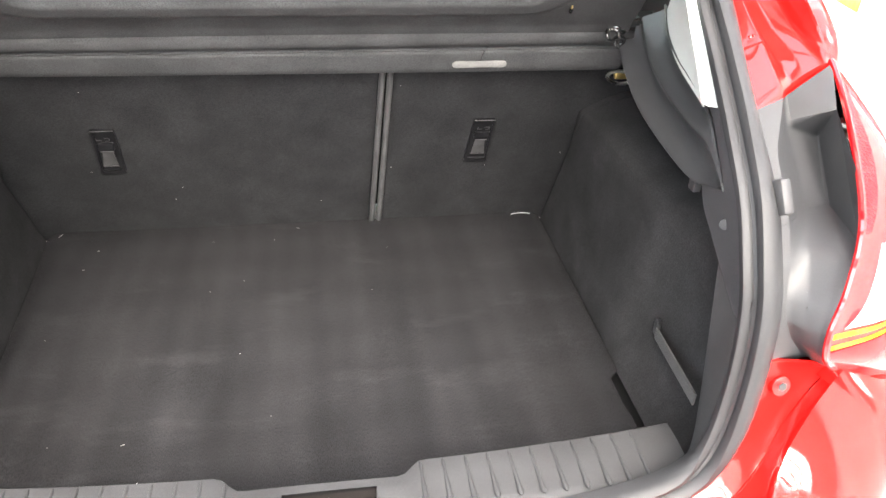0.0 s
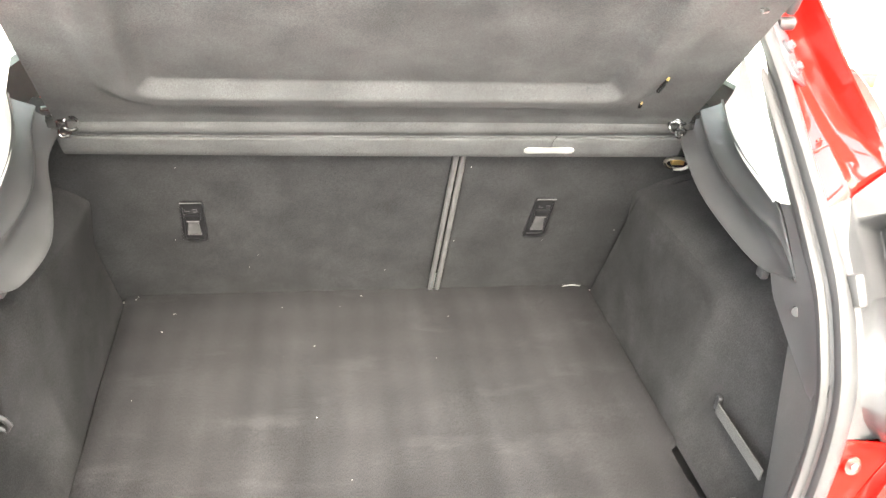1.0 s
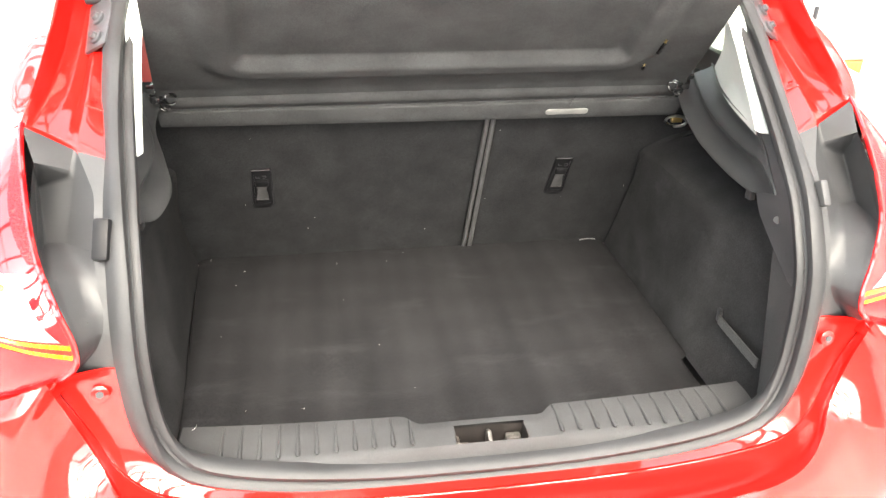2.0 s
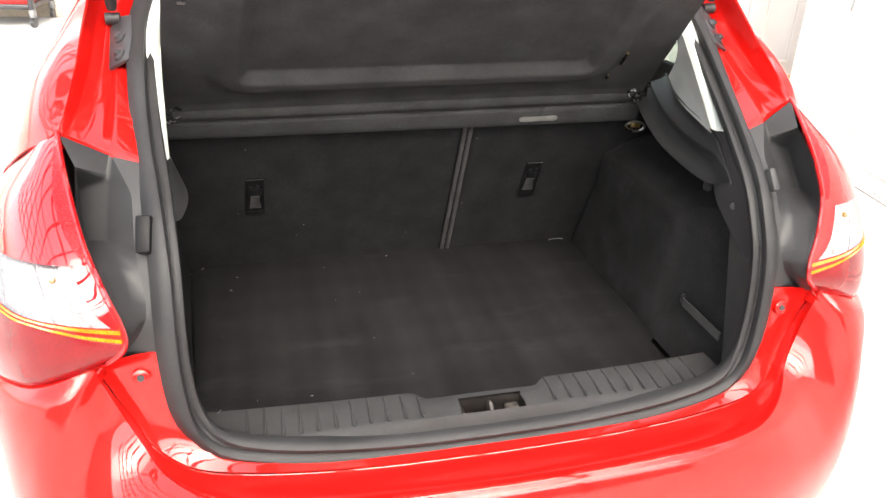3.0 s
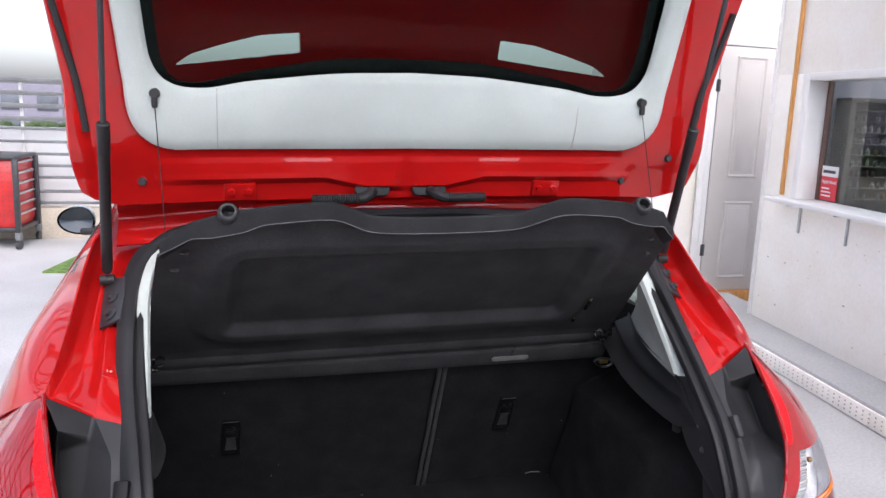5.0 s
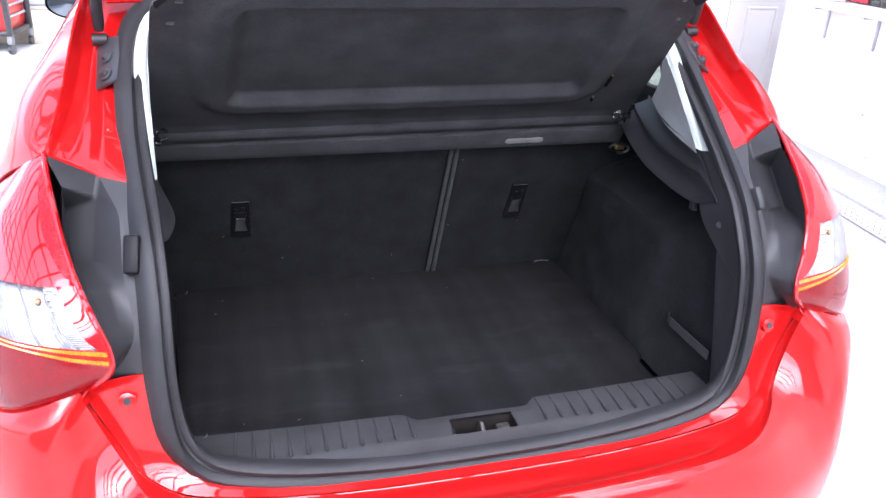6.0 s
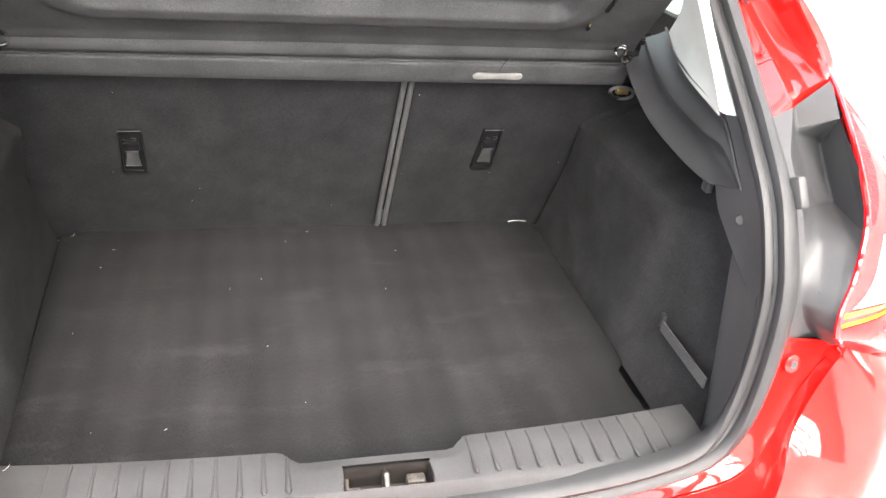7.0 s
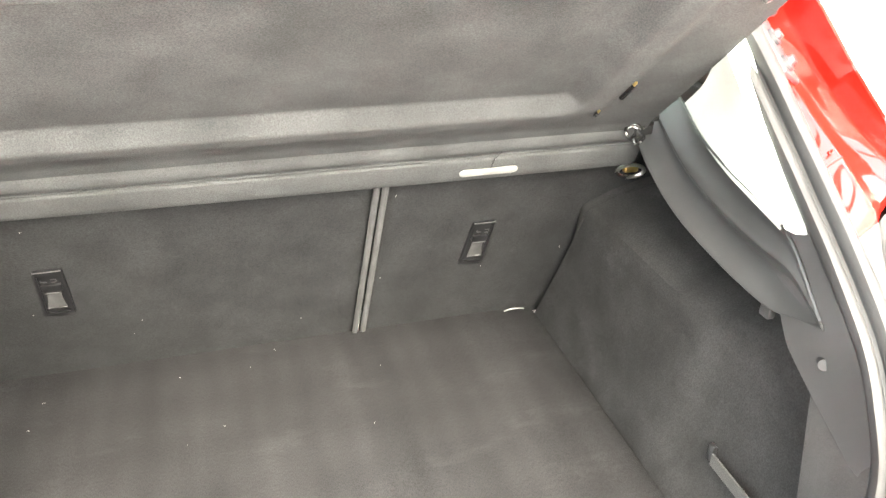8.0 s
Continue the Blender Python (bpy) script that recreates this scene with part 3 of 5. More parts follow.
# red rear panel below and beside the seal, the step behind it and the bumper
SEAM = [(0.0, -0.0676, 0.6467), (0.15, -0.0666, 0.6477), (0.275, -0.0646, 0.6527), (0.39, -0.0616, 0.6647), (0.48, -0.052, 0.6812), (0.54, -0.0198, 0.7093), (0.566, -0.0023, 0.7522), (0.59, 0.004, 0.802), (0.602, -0.004, 0.846), (0.59, -0.02, 0.866)]
PAN_IN = [(0.0, -0.036, 0.655), (0.150, -0.036, 0.658), (0.280, -0.035, 0.669), (0.385, -0.032, 0.684), (0.445, -0.026, 0.708), (0.472, -0.018, 0.745), (0.484, -0.014, 0.790), (0.488, -0.010, 0.825), (0.489, -0.010, 0.850), (0.490, -0.010, 0.872)]
midp = [(0.5 * (a[0] + b[0]), 0.5 * (a[1] + b[1]) + 0.004, 0.5 * (a[2] + b[2])) for a, b in zip(SEAM, PAN_IN)]
pan = patch([PAN_IN, midp, SEAM], 41, 9)
pan_all = np.concatenate([flip(pan), pan[:, 1:]], 1)
part("rear_panel", sheet(pan_all, 0.003), paint, car, "glossy red sheet-metal panel below the boot seal")
CREST = [(0.0, -0.190, 0.682), (0.150, -0.187, 0.683), (0.300, -0.180, 0.686), (0.400, -0.165, 0.690), (0.465, -0.135, 0.694), (0.520, -0.085, 0.704), (0.552, -0.042, 0.732), (0.578, -0.024, 0.782), (0.598, -0.020, 0.835), (0.606, -0.026, 0.862)]
SEAM2 = [(x, y - 0.001, z - 0.003) for x, y, z in SEAM]
STEP1 = [(0.94 * a[0] + 0.06 * b[0], 0.94 * a[1] + 0.06 * b[1], 0.94 * a[2] + 0.06 * b[2] - 0.003) for a, b in zip(SEAM2, CREST)]
STEP2 = [(0.45 * a[0] + 0.55 * b[0], 0.45 * a[1] + 0.55 * b[1], 0.45 * a[2] + 0.55 * b[2] - 0.010) for a, b in zip(SEAM2, CREST)]
STEP3 = [(0.12 * a[0] + 0.88 * b[0], 0.12 * a[1] + 0.88 * b[1], 0.12 * a[2] + 0.88 * b[2] - 0.004) for a, b in zip(SEAM2, CREST)]
step = patch([SEAM2, STEP1, STEP2, STEP3, CREST], 41, 13)
step_all = np.concatenate([flip(step), step[:, 1:]], 1)
part("bumper_step", sheet(step_all, 0.003), paint, car)
K = CREST + [(0.655, -0.030, 0.847), (0.715, 0.010, 0.822), (0.787, 0.119, 0.801), (0.824, 0.322, 0.796), (0.850, 0.460, 0.798)]
K1 = [(0.0, -0.203, 0.668), (0.150, -0.200, 0.669), (0.300, -0.194, 0.671), (0.410, -0.178, 0.674), (0.480, -0.150, 0.676), (0.538, -0.108, 0.682), (0.578, -0.074, 0.700), (0.610, -0.058, 0.740), (0.628, -0.056, 0.790), (0.640, -0.056, 0.820), (0.678, -0.046, 0.815), (0.732, 0.000, 0.798), (0.796, 0.115, 0.782), (0.832, 0.320, 0.778), (0.856, 0.460, 0.780)]
K2 = [(0.0, -0.215, 0.620), (0.150, -0.213, 0.620), (0.300, -0.206, 0.620), (0.420, -0.192, 0.620), (0.498, -0.168, 0.620), (0.562, -0.134, 0.622), (0.608, -0.106, 0.630), (0.642, -0.088, 0.655), (0.662, -0.080, 0.690), (0.680, -0.072, 0.715), (0.708, -0.050, 0.722), (0.757, 0.010, 0.724), (0.806, 0.120, 0.722), (0.840, 0.320, 0.722), (0.862, 0.420, 0.722)]
K3 = [(0.0, -0.222, 0.540), (0.150, -0.220, 0.540), (0.300, -0.213, 0.540), (0.430, -0.198, 0.540), (0.515, -0.176, 0.540), (0.585, -0.146, 0.540), (0.632, -0.120, 0.542), (0.668, -0.098, 0.550), (0.690, -0.082, 0.560), (0.712, -0.064, 0.568), (0.742, -0.030, 0.572), (0.780, 0.040, 0.580), (0.818, 0.150, 0.590), (0.848, 0.300, 0.600), (0.868, 0.345, 0.600)]
K4 = [(0.0, -0.205, 0.420), (0.150, -0.203, 0.420), (0.300, -0.196, 0.420), (0.430, -0.182, 0.420), (0.515, -0.160, 0.420), (0.585, -0.132, 0.420), (0.632, -0.106, 0.420), (0.668, -0.084, 0.420), (0.690, -0.068, 0.420), (0.712, -0.050, 0.420), (0.742, -0.015, 0.420), (0.780, 0.050, 0.420), (0.812, 0.150, 0.420), (0.835, 0.260, 0.420), (0.845, 0.290, 0.420)]
K5 = [(x * 0.985, y + 0.03, 0.24) for x, y, z in K4]
bump = patch([K, K1, K2, K3, K4, K5], 66, 26)
bump_all = np.concatenate([flip(bump), bump[:, 1:]], 1)
part("rear_bumper", sheet(bump_all, 0.004), paint, car, "glossy red painted rear bumper")
tray = patch([K[8:], [(x - 0.010, y + 0.03, z + 0.002) for x, y, z in K[8:]], [(x - 0.016, y + 0.07, z + 0.002) for x, y, z in K[8:]]], 29, 7)
both("lamp_tray", tray, paint, car)
for sx in (1, -1):
    scr = tagged(new("panel_plug"), "")
    scr.parent = car
    ax = Vector((0.06, -1.0, 0.28)).normalized()
    c0 = Vector((sx * 0.545, -0.0035, 0.826))
    part("cup", tube([c0 - 0.006 * ax, c0 + 0.004 * ax, c0 + 0.005 * ax], [0.013, 0.0125, 0.010], 18), paint, scr)
    part("bolt_head", tube([c0, c0 + 0.0065 * ax], [0.007, 0.0060], 6), plastic_grey, scr)

# pillar strut brackets and gas struts
BALL = (0.576, 0.436, 1.285)
for sx in (1, -1):
    bk = tagged(new("strut_bracket"), "")
    bk.parent = car
    outl = [(-0.024, -0.052), (0.020, -0.052), (0.026, 0.0), (0.022, 0.05), (-0.005, 0.062), (-0.026, 0.045)]
    if sx > 0:
        outl = [(-x, y) for x, y in outl][::-1]
    up, nrm = Vector((0, 0.82, 0.57)), Vector((sx * 0.566, -0.47, 0.68)).normalized()
    wid = up.cross(nrm).normalized()
    mb = Matrix.Translation((sx * 0.559, 0.390, 1.251)) @ Matrix((wid, up, nrm)).transposed().to_4x4()
    part("plate", prism(outl, 0.006, mb, 0.0015), dark_metal, bk)
    for dy in (-0.032, 0.008):
        q = mb @ Vector((0.0, dy, 0.006))
        part("bolt", tube([q, q + nrm * 0.004, q + nrm * 0.005, q + nrm * 0.011], [0.012, 0.012, 0.007, 0.006], 12), dark_metal, bk)
    st = tagged(new("gas_strut"), "black gas strut holding the tailgate up")
    st.parent = car
    p0, p1 = Vector((sx * BALL[0], BALL[1], BALL[2])), Vector((sx * 0.547, 0.298, 1.576))
    dirn = (p1 - p0).normalized()
    p2 = p1 + dirn * 0.34
    part("cylinder", tube([p0 + dirn * 0.02, p0 + dirn * 0.03, p1 - dirn * 0.06, p1 - dirn * 0.058, p1 - dirn * 0.002, p1], [0.008, 0.0098, 0.0098, 0.0108, 0.0108, 0.008], 14), plastic, st)
    part("rod", tube([p1, p2], 0.0048, 10), dark_metal, st)
    part("ball_joint", tube([p0 + Vector((-sx * 0.012, 0, 0)), p0 + Vector((sx * 0.012, 0, 0))], 0.0105, 12), plastic, st)

# ---- boot lining ----
SILL_N = 95


def sill_in(x):
    a = abs(x)
    base = 0.052 + 0.046 * (a / 0.47) ** 2
    k = min(1, max(0, (0.125 - a) / 0.03))
    k = k * k * (3 - 2 * k)
    return base * (1 - k) + 0.030 * k


SX = sorted(set(list(np.linspace(-0.468, 0.472, SILL_N)) + [-0.046, 0.066]))
srows = []
for f, dz in ((0.0, -0.125), (0.0, -0.02), (0.0, -0.006), (0.06, 0.0), (0.30, 0.002), (0.42, 0.002), (0.62, 0.0), (0.80, -0.002), (0.92, -0.004), (1.0, -0.011), (1.05, -0.026), (1.07, -0.045)):
    row = []
    for x in SX:
        zf = 0.700 - 0.020 * (abs(x) / 0.47) ** 2
        yi, yo = sill_in(x), -0.028 + 0.020 * (abs(x) / 0.47) ** 4
        row.append((x, yi + (yo - yi) * f, zf + dz))
    srows.append(row)
inhole = lambda i, j: SX[j] >= -0.047 and SX[j + 1] <= 0.067 and 4 <= i <= 7
sill = part("sill_trim", sheet(srows, 0.0, inhole), sill_plastic, car, "ribbed grey plastic sill trim with a latch opening")
for sx in (1, -1):
    for k in range(11):
        x = 0.005 + sx * (0.118 + 0.0288 * k)
        zt = 0.700 - 0.020 * (abs(x) / 0.47) ** 2
        yi, yo = sill_in(x), -0.028 + 0.020 * (abs(x) / 0.47) ** 4
        pts = [(x, yi + (yo - yi) * f, zt + 0.001) for f in (0.09, 0.15, 0.5, 0.74, 0.84, 0.90)]
        part("rib", tube(pts, [0.0010, 0.0024, 0.0028, 0.0034, 0.0042, 0.0016], 8), sill_plastic, sill)
well = [[(-0.046, 0.010, 0.699), (-0.046, 0.010, 0.665), (-0.046, -0.022, 0.660), (-0.046, -0.022, 0.693)], [(0.066, 0.010, 0.699), (0.066, 0.010, 0.665), (0.066, -0.022, 0.660), (0.066, -0.022, 0.693)]]
part("latch_well", join(sheet(well), box(0.002, 0.034, 0.04, (-0.046, -0.006, 0.68)), box(0.002, 0.034, 0.04, (0.066, -0.006, 0.68))), latch_brown, sill, "dark brownish recess for the latch")
part("striker", tube([(0.008, 0.006, 0.668), (0.008, 0.006, 0.692), (0.008, -0.004, 0.697), (0.008, -0.016, 0.690), (0.008, -0.018, 0.665)], 0.0036, 8), latch_metal, sill, "steel striker loop")
part("latch_block", box(0.024, 0.016, 0.020, (0.046, -0.006, 0.680), 0.003), latch_metal, sill)
part("latch_claw", join(box(0.016, 0.004, 0.014, (-0.034, -0.012, 0.680), 0.001), box(0.004, 0.018, 0.012, (-0.041, -0.004, 0.682), 0.001)), latch_metal, sill)
apron = [[(x, -0.0195, 0.664 + 0.018 * h + (0.006 * math.sin((x + 0.046) * 84) if h else 0.0)) for x in np.linspace(-0.045, 0.065, 45)] for h in (0, 1)]
part("latch_apron", sheet(apron, 0.002), trim_grey, sill, "wavy grey plate at the latch")

# carpeted side linings
SIDE_ROWS = [
    (0.862, [(0.526, 0.570), (0.532, 0.640), (0.542, 0.760), (0.552, 0.866), (0.600, 0.892), (0.660, 0.930)]),
    (0.842, [(0.500, 0.570), (0.506, 0.640), (0.514, 0.760), (0.520, 0.878), (0.570, 0.912), (0.640, 0.940)]),
    (0.740, [(0.502, 0.570), (0.507, 0.640), (0.515, 0.760), (0.521, 0.880), (0.570, 0.912), (0.640, 0.935)]),
    (0.560, [(0.505, 0.570), (0.510, 0.640), (0.518, 0.750), (0.526, 0.876), (0.572, 0.905), (0.645, 0.925)]),
    (0.450, [(0.503, 0.570), (0.510, 0.640), (0.521, 0.750), (0.532, 0.870), (0.580, 0.898), (0.650, 0.915)]),
    (0.375, [(0.500, 0.570), (0.514, 0.640), (0.528, 0.745), (0.541, 0.874), (0.590, 0.905), (0.650, 0.925)]),
    (0.315, [(0.500, 0.570), (0.532, 0.640), (0.545, 0.740), (0.552, 0.890), (0.596, 0.925), (0.655, 0.945)]),
    (0.240, [(0.500, 0.570), (0.546, 0.640), (0.558, 0.735), (0.560, 0.905), (0.590, 0.945), (0.640, 0.970)]),
    (0.175, [(0.500, 0.570), (0.546, 0.640), (0.560, 0.735), (0.564, 0.880), (0.580, 0.940), (0.610, 0.990)]),
    (0.150, [(0.505, 0.570), (0.518, 0.640), (0.520, 0.735), (0.520, 0.820), (0.520, 0.900), (0.524, 0.990)]),
    (0.080, [(0.478, 0.620), (0.490, 0.670), (0.498, 0.740), (0.503, 0.820), (0.505, 0.900), (0.510, 0.990)]),
    (-0.004, [(0.452, 0.692), (0.462, 0.718), (0.470, 0.755), (0.476, 0.810), (0.478, 0.870), (0.478, 0.950)]),
]


def lining_grid(rows):
    return facet([[(x, y + 0.2 * (z - 0.93) * (1.0 if 0.12 < y < 0.2 else 0.5 if 0.02 < y < 0.3 else 0.0) + (-0.45 * (z - 0.59) if y > 0.8 else 0), z) for x, z in r] for y, r in rows], 37, 101, 0.22)


def outset(y, z):
    """How much further out the near side of the arch lies on the far side of the car."""
    deep = min(1.0, max(0.0, (y - 0.24) / 0.60))
    return 0.006 + 0.044 * deep * min(1.0, max(0.0, (0.94 - z) / 0.10))


SIDE_ROWS_L = [(y, [(x + outset(y, z), z - (0.012 if z > 0.84 and y > 0.5 else 0.0)) for x, z in r]) for y, r in SIDE_ROWS]
for lin in (lining_grid(SIDE_ROWS), flip(lining_grid(SIDE_ROWS_L))):
    part("corner_lining", sheet(lin[82:]), corner_felt, car, "lighter grey felt panel at the corner of the opening")
    part("side_lining", sheet(lin[:83]), lining_carpet, car, "dark grey carpeted wheel-arch lining")
sa, sb = Vector((0.531, 0.284, 0.684)), Vector((0.519, 0.118, 0.694))
strap = [[sa + (sb - sa) * t + Vector((0.0, 0, w)) for w in (0.010, 0.0, -0.010)] for t in np.linspace(0, 1, 9)]
part("luggage_strap", sheet(strap, 0.003), webbing, car, "grey webbing strap on the lining")
part("strap_anchor", box(0.008, 0.012, 0.028, (0.536, 0.290, 0.690), 0.002), plastic, car)
# flat near-black plate paints the shade of a recess behind the loop
hook = part("bag_hook", prism(rounded(0.030, 0.056, 0.010), 0.004, pose(-0.5565, 0.225, 0.785, 90, 0, 83)), handle_black, car, "near-black plate painting a shaded recess, with a small loop in the lining")
part("loop", tube([(-0.551, 0.222, 0.766), (-0.542, 0.222, 0.762), (-0.537, 0.220, 0.772), (-0.541, 0.216, 0.786), (-0.550, 0.214, 0.792)], 0.0045, 8), plastic_grey, hook)

# moulded ledges under the quarter windows, light pillar trim above
LED_B = [(0.496, 0.136, 1.014), (0.505, 0.182, 0.998), (0.510, 0.230, 0.985), (0.513, 0.330, 0.988), (0.515, 0.440, 1.004), (0.519, 0.535, 1.034), (0.533, 0.624, 1.062)]
LED_T = [(0.494, 0.142, 1.022), (0.501, 0.224, 1.082), (0.513, 0.300, 1.092), (0.531, 0.390, 1.094), (0.555, 0.490, 1.099), (0.585, 0.570, 1.104), (0.612, 0.640, 1.106)]


def ledge_rows(shift):
    """A lip along the foot, a hollow panel above it, a ridge, and a narrow bevel up to the window trim."""
    low = [(p[0] - w, p[1], p[2]) for p, w in zip(LED_B, shift)]

    def led(k, dx):
        return [(p[0] + (q[0] - p[0]) * k + dx * w, p[1] + (q[1] - p[1]) * k, p[2] + (q[2] - p[2]) * k) for p, q, w in zip(low, LED_T, (0.0, 0.35, 0.8, 1, 1, 1, 0.8))]
    under = [(p[0] + 0.034 * w, p[1] + 0.01, p[2] + 0.012 * w) for p, w in zip(low, (0.1, 0.6, 1, 1, 1, 1, 1))]
    return facet([under, low, led(0.06, -0.003), led(0.20, 0.007), led(0.36, 0.013), led(0.50, 0.004), led(0.57, -0.006), led(0.64, -0.004), led(0.78, 0.010), led(0.92, 0.012), LED_T], 45, 61, 1.0)


for gl in (ledge_rows((0.0, 0.001, 0.005, 0.006, 0.006, 0.004, 0.0)), flip(ledge_rows((0.0, 0.006, 0.024, 0.031, 0.006, -0.018, 0.0)))):
    part("pillar_ledge", sheet(gl, 0.003), ledge_black, car, "dark moulded plastic ledge under the quarter window", smooth=50)
for sx in (1, -1):
    part("lining_clip", box(0.012, 0.018, 0.022, (sx * 0.516, 0.238, 0.974), 0.003), plastic, car)
    part("bump_hole", tube([(sx * 0.511, 0.134, 0.971), (sx * 0.503, 0.126, 0.974)], [0.0085, 0.0065], 12), plastic, car)
    plate = patch([[(sx * x, yy, z) for x, yy, z in r] for r in (
        [(0.484, 0.000, 0.900), (0.485, 0.028, 0.990), (0.489, 0.070, 1.042), (0.496, 0.133, 1.088), (0.507, 0.205, 1.130)],
        [(0.489, 0.022, 0.900), (0.503, 0.112, 0.972), (0.498, 0.134, 1.010), (0.503, 0.192, 1.062), (0.507, 0.238, 1.090)],
        [(0.494, 0.050, 0.900), (0.514, 0.172, 0.938), (0.511, 0.205, 0.972), (0.522, 0.272, 1.050), (0.526, 0.300, 1.085)])], 25, 13)
    part("corner_trim", sheet(plate, 0.002), trim_grey, car, "grey plastic corner plate with a fixing hole")
STRIP = [(0.494, 0.200, 1.097), (0.499, 0.262, 1.152), (0.503, 0.325, 1.205), (0.505, 0.395, 1.265), (0.492, 0.455, 1.318), (0.455, 0.515, 1.360)]
STRIP0 = [(x - 0.006, y + 0.012, z) for x, y, z in STRIP]
STRIP2 = [(x + 0.004, y + 0.010, z) for x, y, z in STRIP]
both("pillar_flange", patch([[(x + 0.024, y - 0.002, z) for x, y, z in STRIP], STRIP, STRIP0, [(x + 0.002, y + 0.008, z) for x, y, z in STRIP0], [(x + 0.014, y + 0.03, z) for x, y, z in STRIP2]], 26, 7), pale, car, 0.002, "pale pillar trim edge beside the seal")
both("pillar_trim", patch([[(0.492, 0.222, 1.100), (0.494, 0.277, 1.152), (0.498, 0.336, 1.202), (0.500, 0.401, 1.257)],
                           [(0.498, 0.234, 1.092), (0.524, 0.340, 1.122), (0.548, 0.440, 1.148), (0.565, 0.510, 1.170)],
                           [(0.506, 0.240, 1.082), (0.534, 0.392, 1.089), (0.572, 0.520, 1.097), (0.607, 0.610, 1.102)]], 21, 13), pillar_pale, car, 0.002, "pale grey pillar trim beside the quarter window")

# rear seat backs, split in two, with release handles
SEAT_N = Vector((0, -1.0, -0.45)).normalized()
SEAT_U = Vector((0, -0.45, 1.0)).normalized()


def seat_at(x, z, out=0.0):
    return Vector((x, 1.1315 - 0.45 * z, z)) + SEAT_N * out


def seat_back(x0, x1, label):
    ob = tagged(new("seat_back"), label)
    ob.parent = car
    rows = []
    for z in np.linspace(0.565, 1.045, 25):
        row = []
        for x in np.linspace(x0, x1, 41):
            e = min(x - x0, x1 - x) / 0.02
            x = x - (1.0 - z) * 0.034 * max(0.0, 1 - abs(x - 0.14) / 0.3)
            soft = 0.0 if e > 1 else -0.010 * (1 - e) ** 2
            soft += 0.0025 * noise.noise(Vector((x * 7, z * 7, x0)))
            row.append(seat_at(x, z, soft))
        rows.append(row)
    part("carpet_back", sheet(rows, 0.07), carpet, ob)
    for z_, xe, lean in ((0, x1, 0.030), (1, x0, 0.026)):
        if abs(xe) < 0.3:
            part("edge_strip", tube([seat_at(xe + (0.0015 if z_ else -0.0025) - lean * (1.0 - z), z, 0.003) for z in np.linspace(0.58, 1.04, 12)], 0.0058, 10), piping, ob, "grey edge strip")
    return ob


def release(ob, x, z):
    """A seat release: tapered bezel with a painted highlight on its upper edge, slot with a rocker, and a pale finger
    plate.
    """
    m = Matrix.Translation(seat_at(x, z, 0.001)) @ Matrix(((1, 0.05, 0, 0), (0, SEAT_U.y, SEAT_N.y, 0), (0, SEAT_U.z, SEAT_N.z, 0), (0, 0, 0, 1)))
    h = tagged(new("release_handle"), "black seat release with a pale finger plate")
    h.parent = ob

    def put(name, b, material, label="", smooth=35):
        bmesh.ops.transform(b, matrix=m, verts=b.verts)
        return part(name, b, material, h, label, smooth)
    taper = lambda q: [(px * (1.0 - 0.9 * py), py) for px, py in q]
    ring_o, ring_i = taper(rounded(0.046, 0.122, 0.007, 4)), taper(rounded(0.035, 0.100, 0.004, 4))
    rows = [[(px, py, 0.0) for px, py in ring_o], [(px * 0.96, py * 0.985, 0.004) for px, py in ring_o], [(px, py, 0.0045) for px, py in ring_i], [(px, py, 0.0008) for px, py in ring_i]]
    put("bezel", sheet([r + [r[0]] for r in rows]), handle_black)
    put("recess", prism(ring_i, 0.001), handle_black)
    # paler bar paints the highlight along the top of the bezel
    put("upper_highlight", box(0.040, 0.0022, 0.0016, (0, 0.0588, 0.0042), 0.0006), piping, "thin pale bar painting the highlight on the upper edge")
    put("rocker", box(0.030, 0.020, 0.007, (0, 0.017, 0.003), 0.003), handle_black)
    put("rocker_edge", box(0.024, 0.0018, 0.0016, (0.0, 0.0062, 0.0062), 0.0006), piping)
    put("finger_plate", sheet(patch([[(-0.010, 0.003, 0.002), (0, 0.003, 0.001), (0.010, 0.003, 0.002)], [(-0.011, -0.014, 0.003), (0, -0.014, 0.002), (0.011, -0.014, 0.003)], [(-0.014, -0.033, 0.006), (0, -0.033, 0.005), (0.014, -0.033, 0.006)]], 7, 7), 0.001), finger_grey, "pale grey finger plate")
    put("plate_edge", box(0.028, 0.0018, 0.0014, (0.0, -0.0338, 0.0062), 0.0005), piping)
    put("marking", join(*[box(wd, hh, 0.0008, (dx, dy, 0.0070), 0) for wd, hh, dx, dy in ((0.008, 0.0016, 0.006, 0.043), (0.0016, 0.006, 0.010, 0.040), (0.009, 0.0016, -0.008, 0.038), (0.0016, 0.005, -0.012, 0.041), (0.006, 0.0014, 0.006, 0.036))]), plastic_grey)


# near-black sheet added behind the seat gap, painting the shade inside it
part("split_shade", sheet([[seat_at(x - 0.034 * (1.0 - z), z, -0.055) for x in (0.10, 0.142, 0.185)] for z in np.linspace(0.57, 1.05, 9)], 0.006), handle_black, car, "near-black sheet added behind the seat split to keep the gap dark")
wide = seat_back(-0.640, 0.137, "wide rear seat back covered in dark grey carpet")
narrow = seat_back(0.147, 0.660, "narrow rear seat back covered in dark grey carpet")
release(wide, -0.3700, 0.8140)
release(narrow, 0.3330, 0.8140)
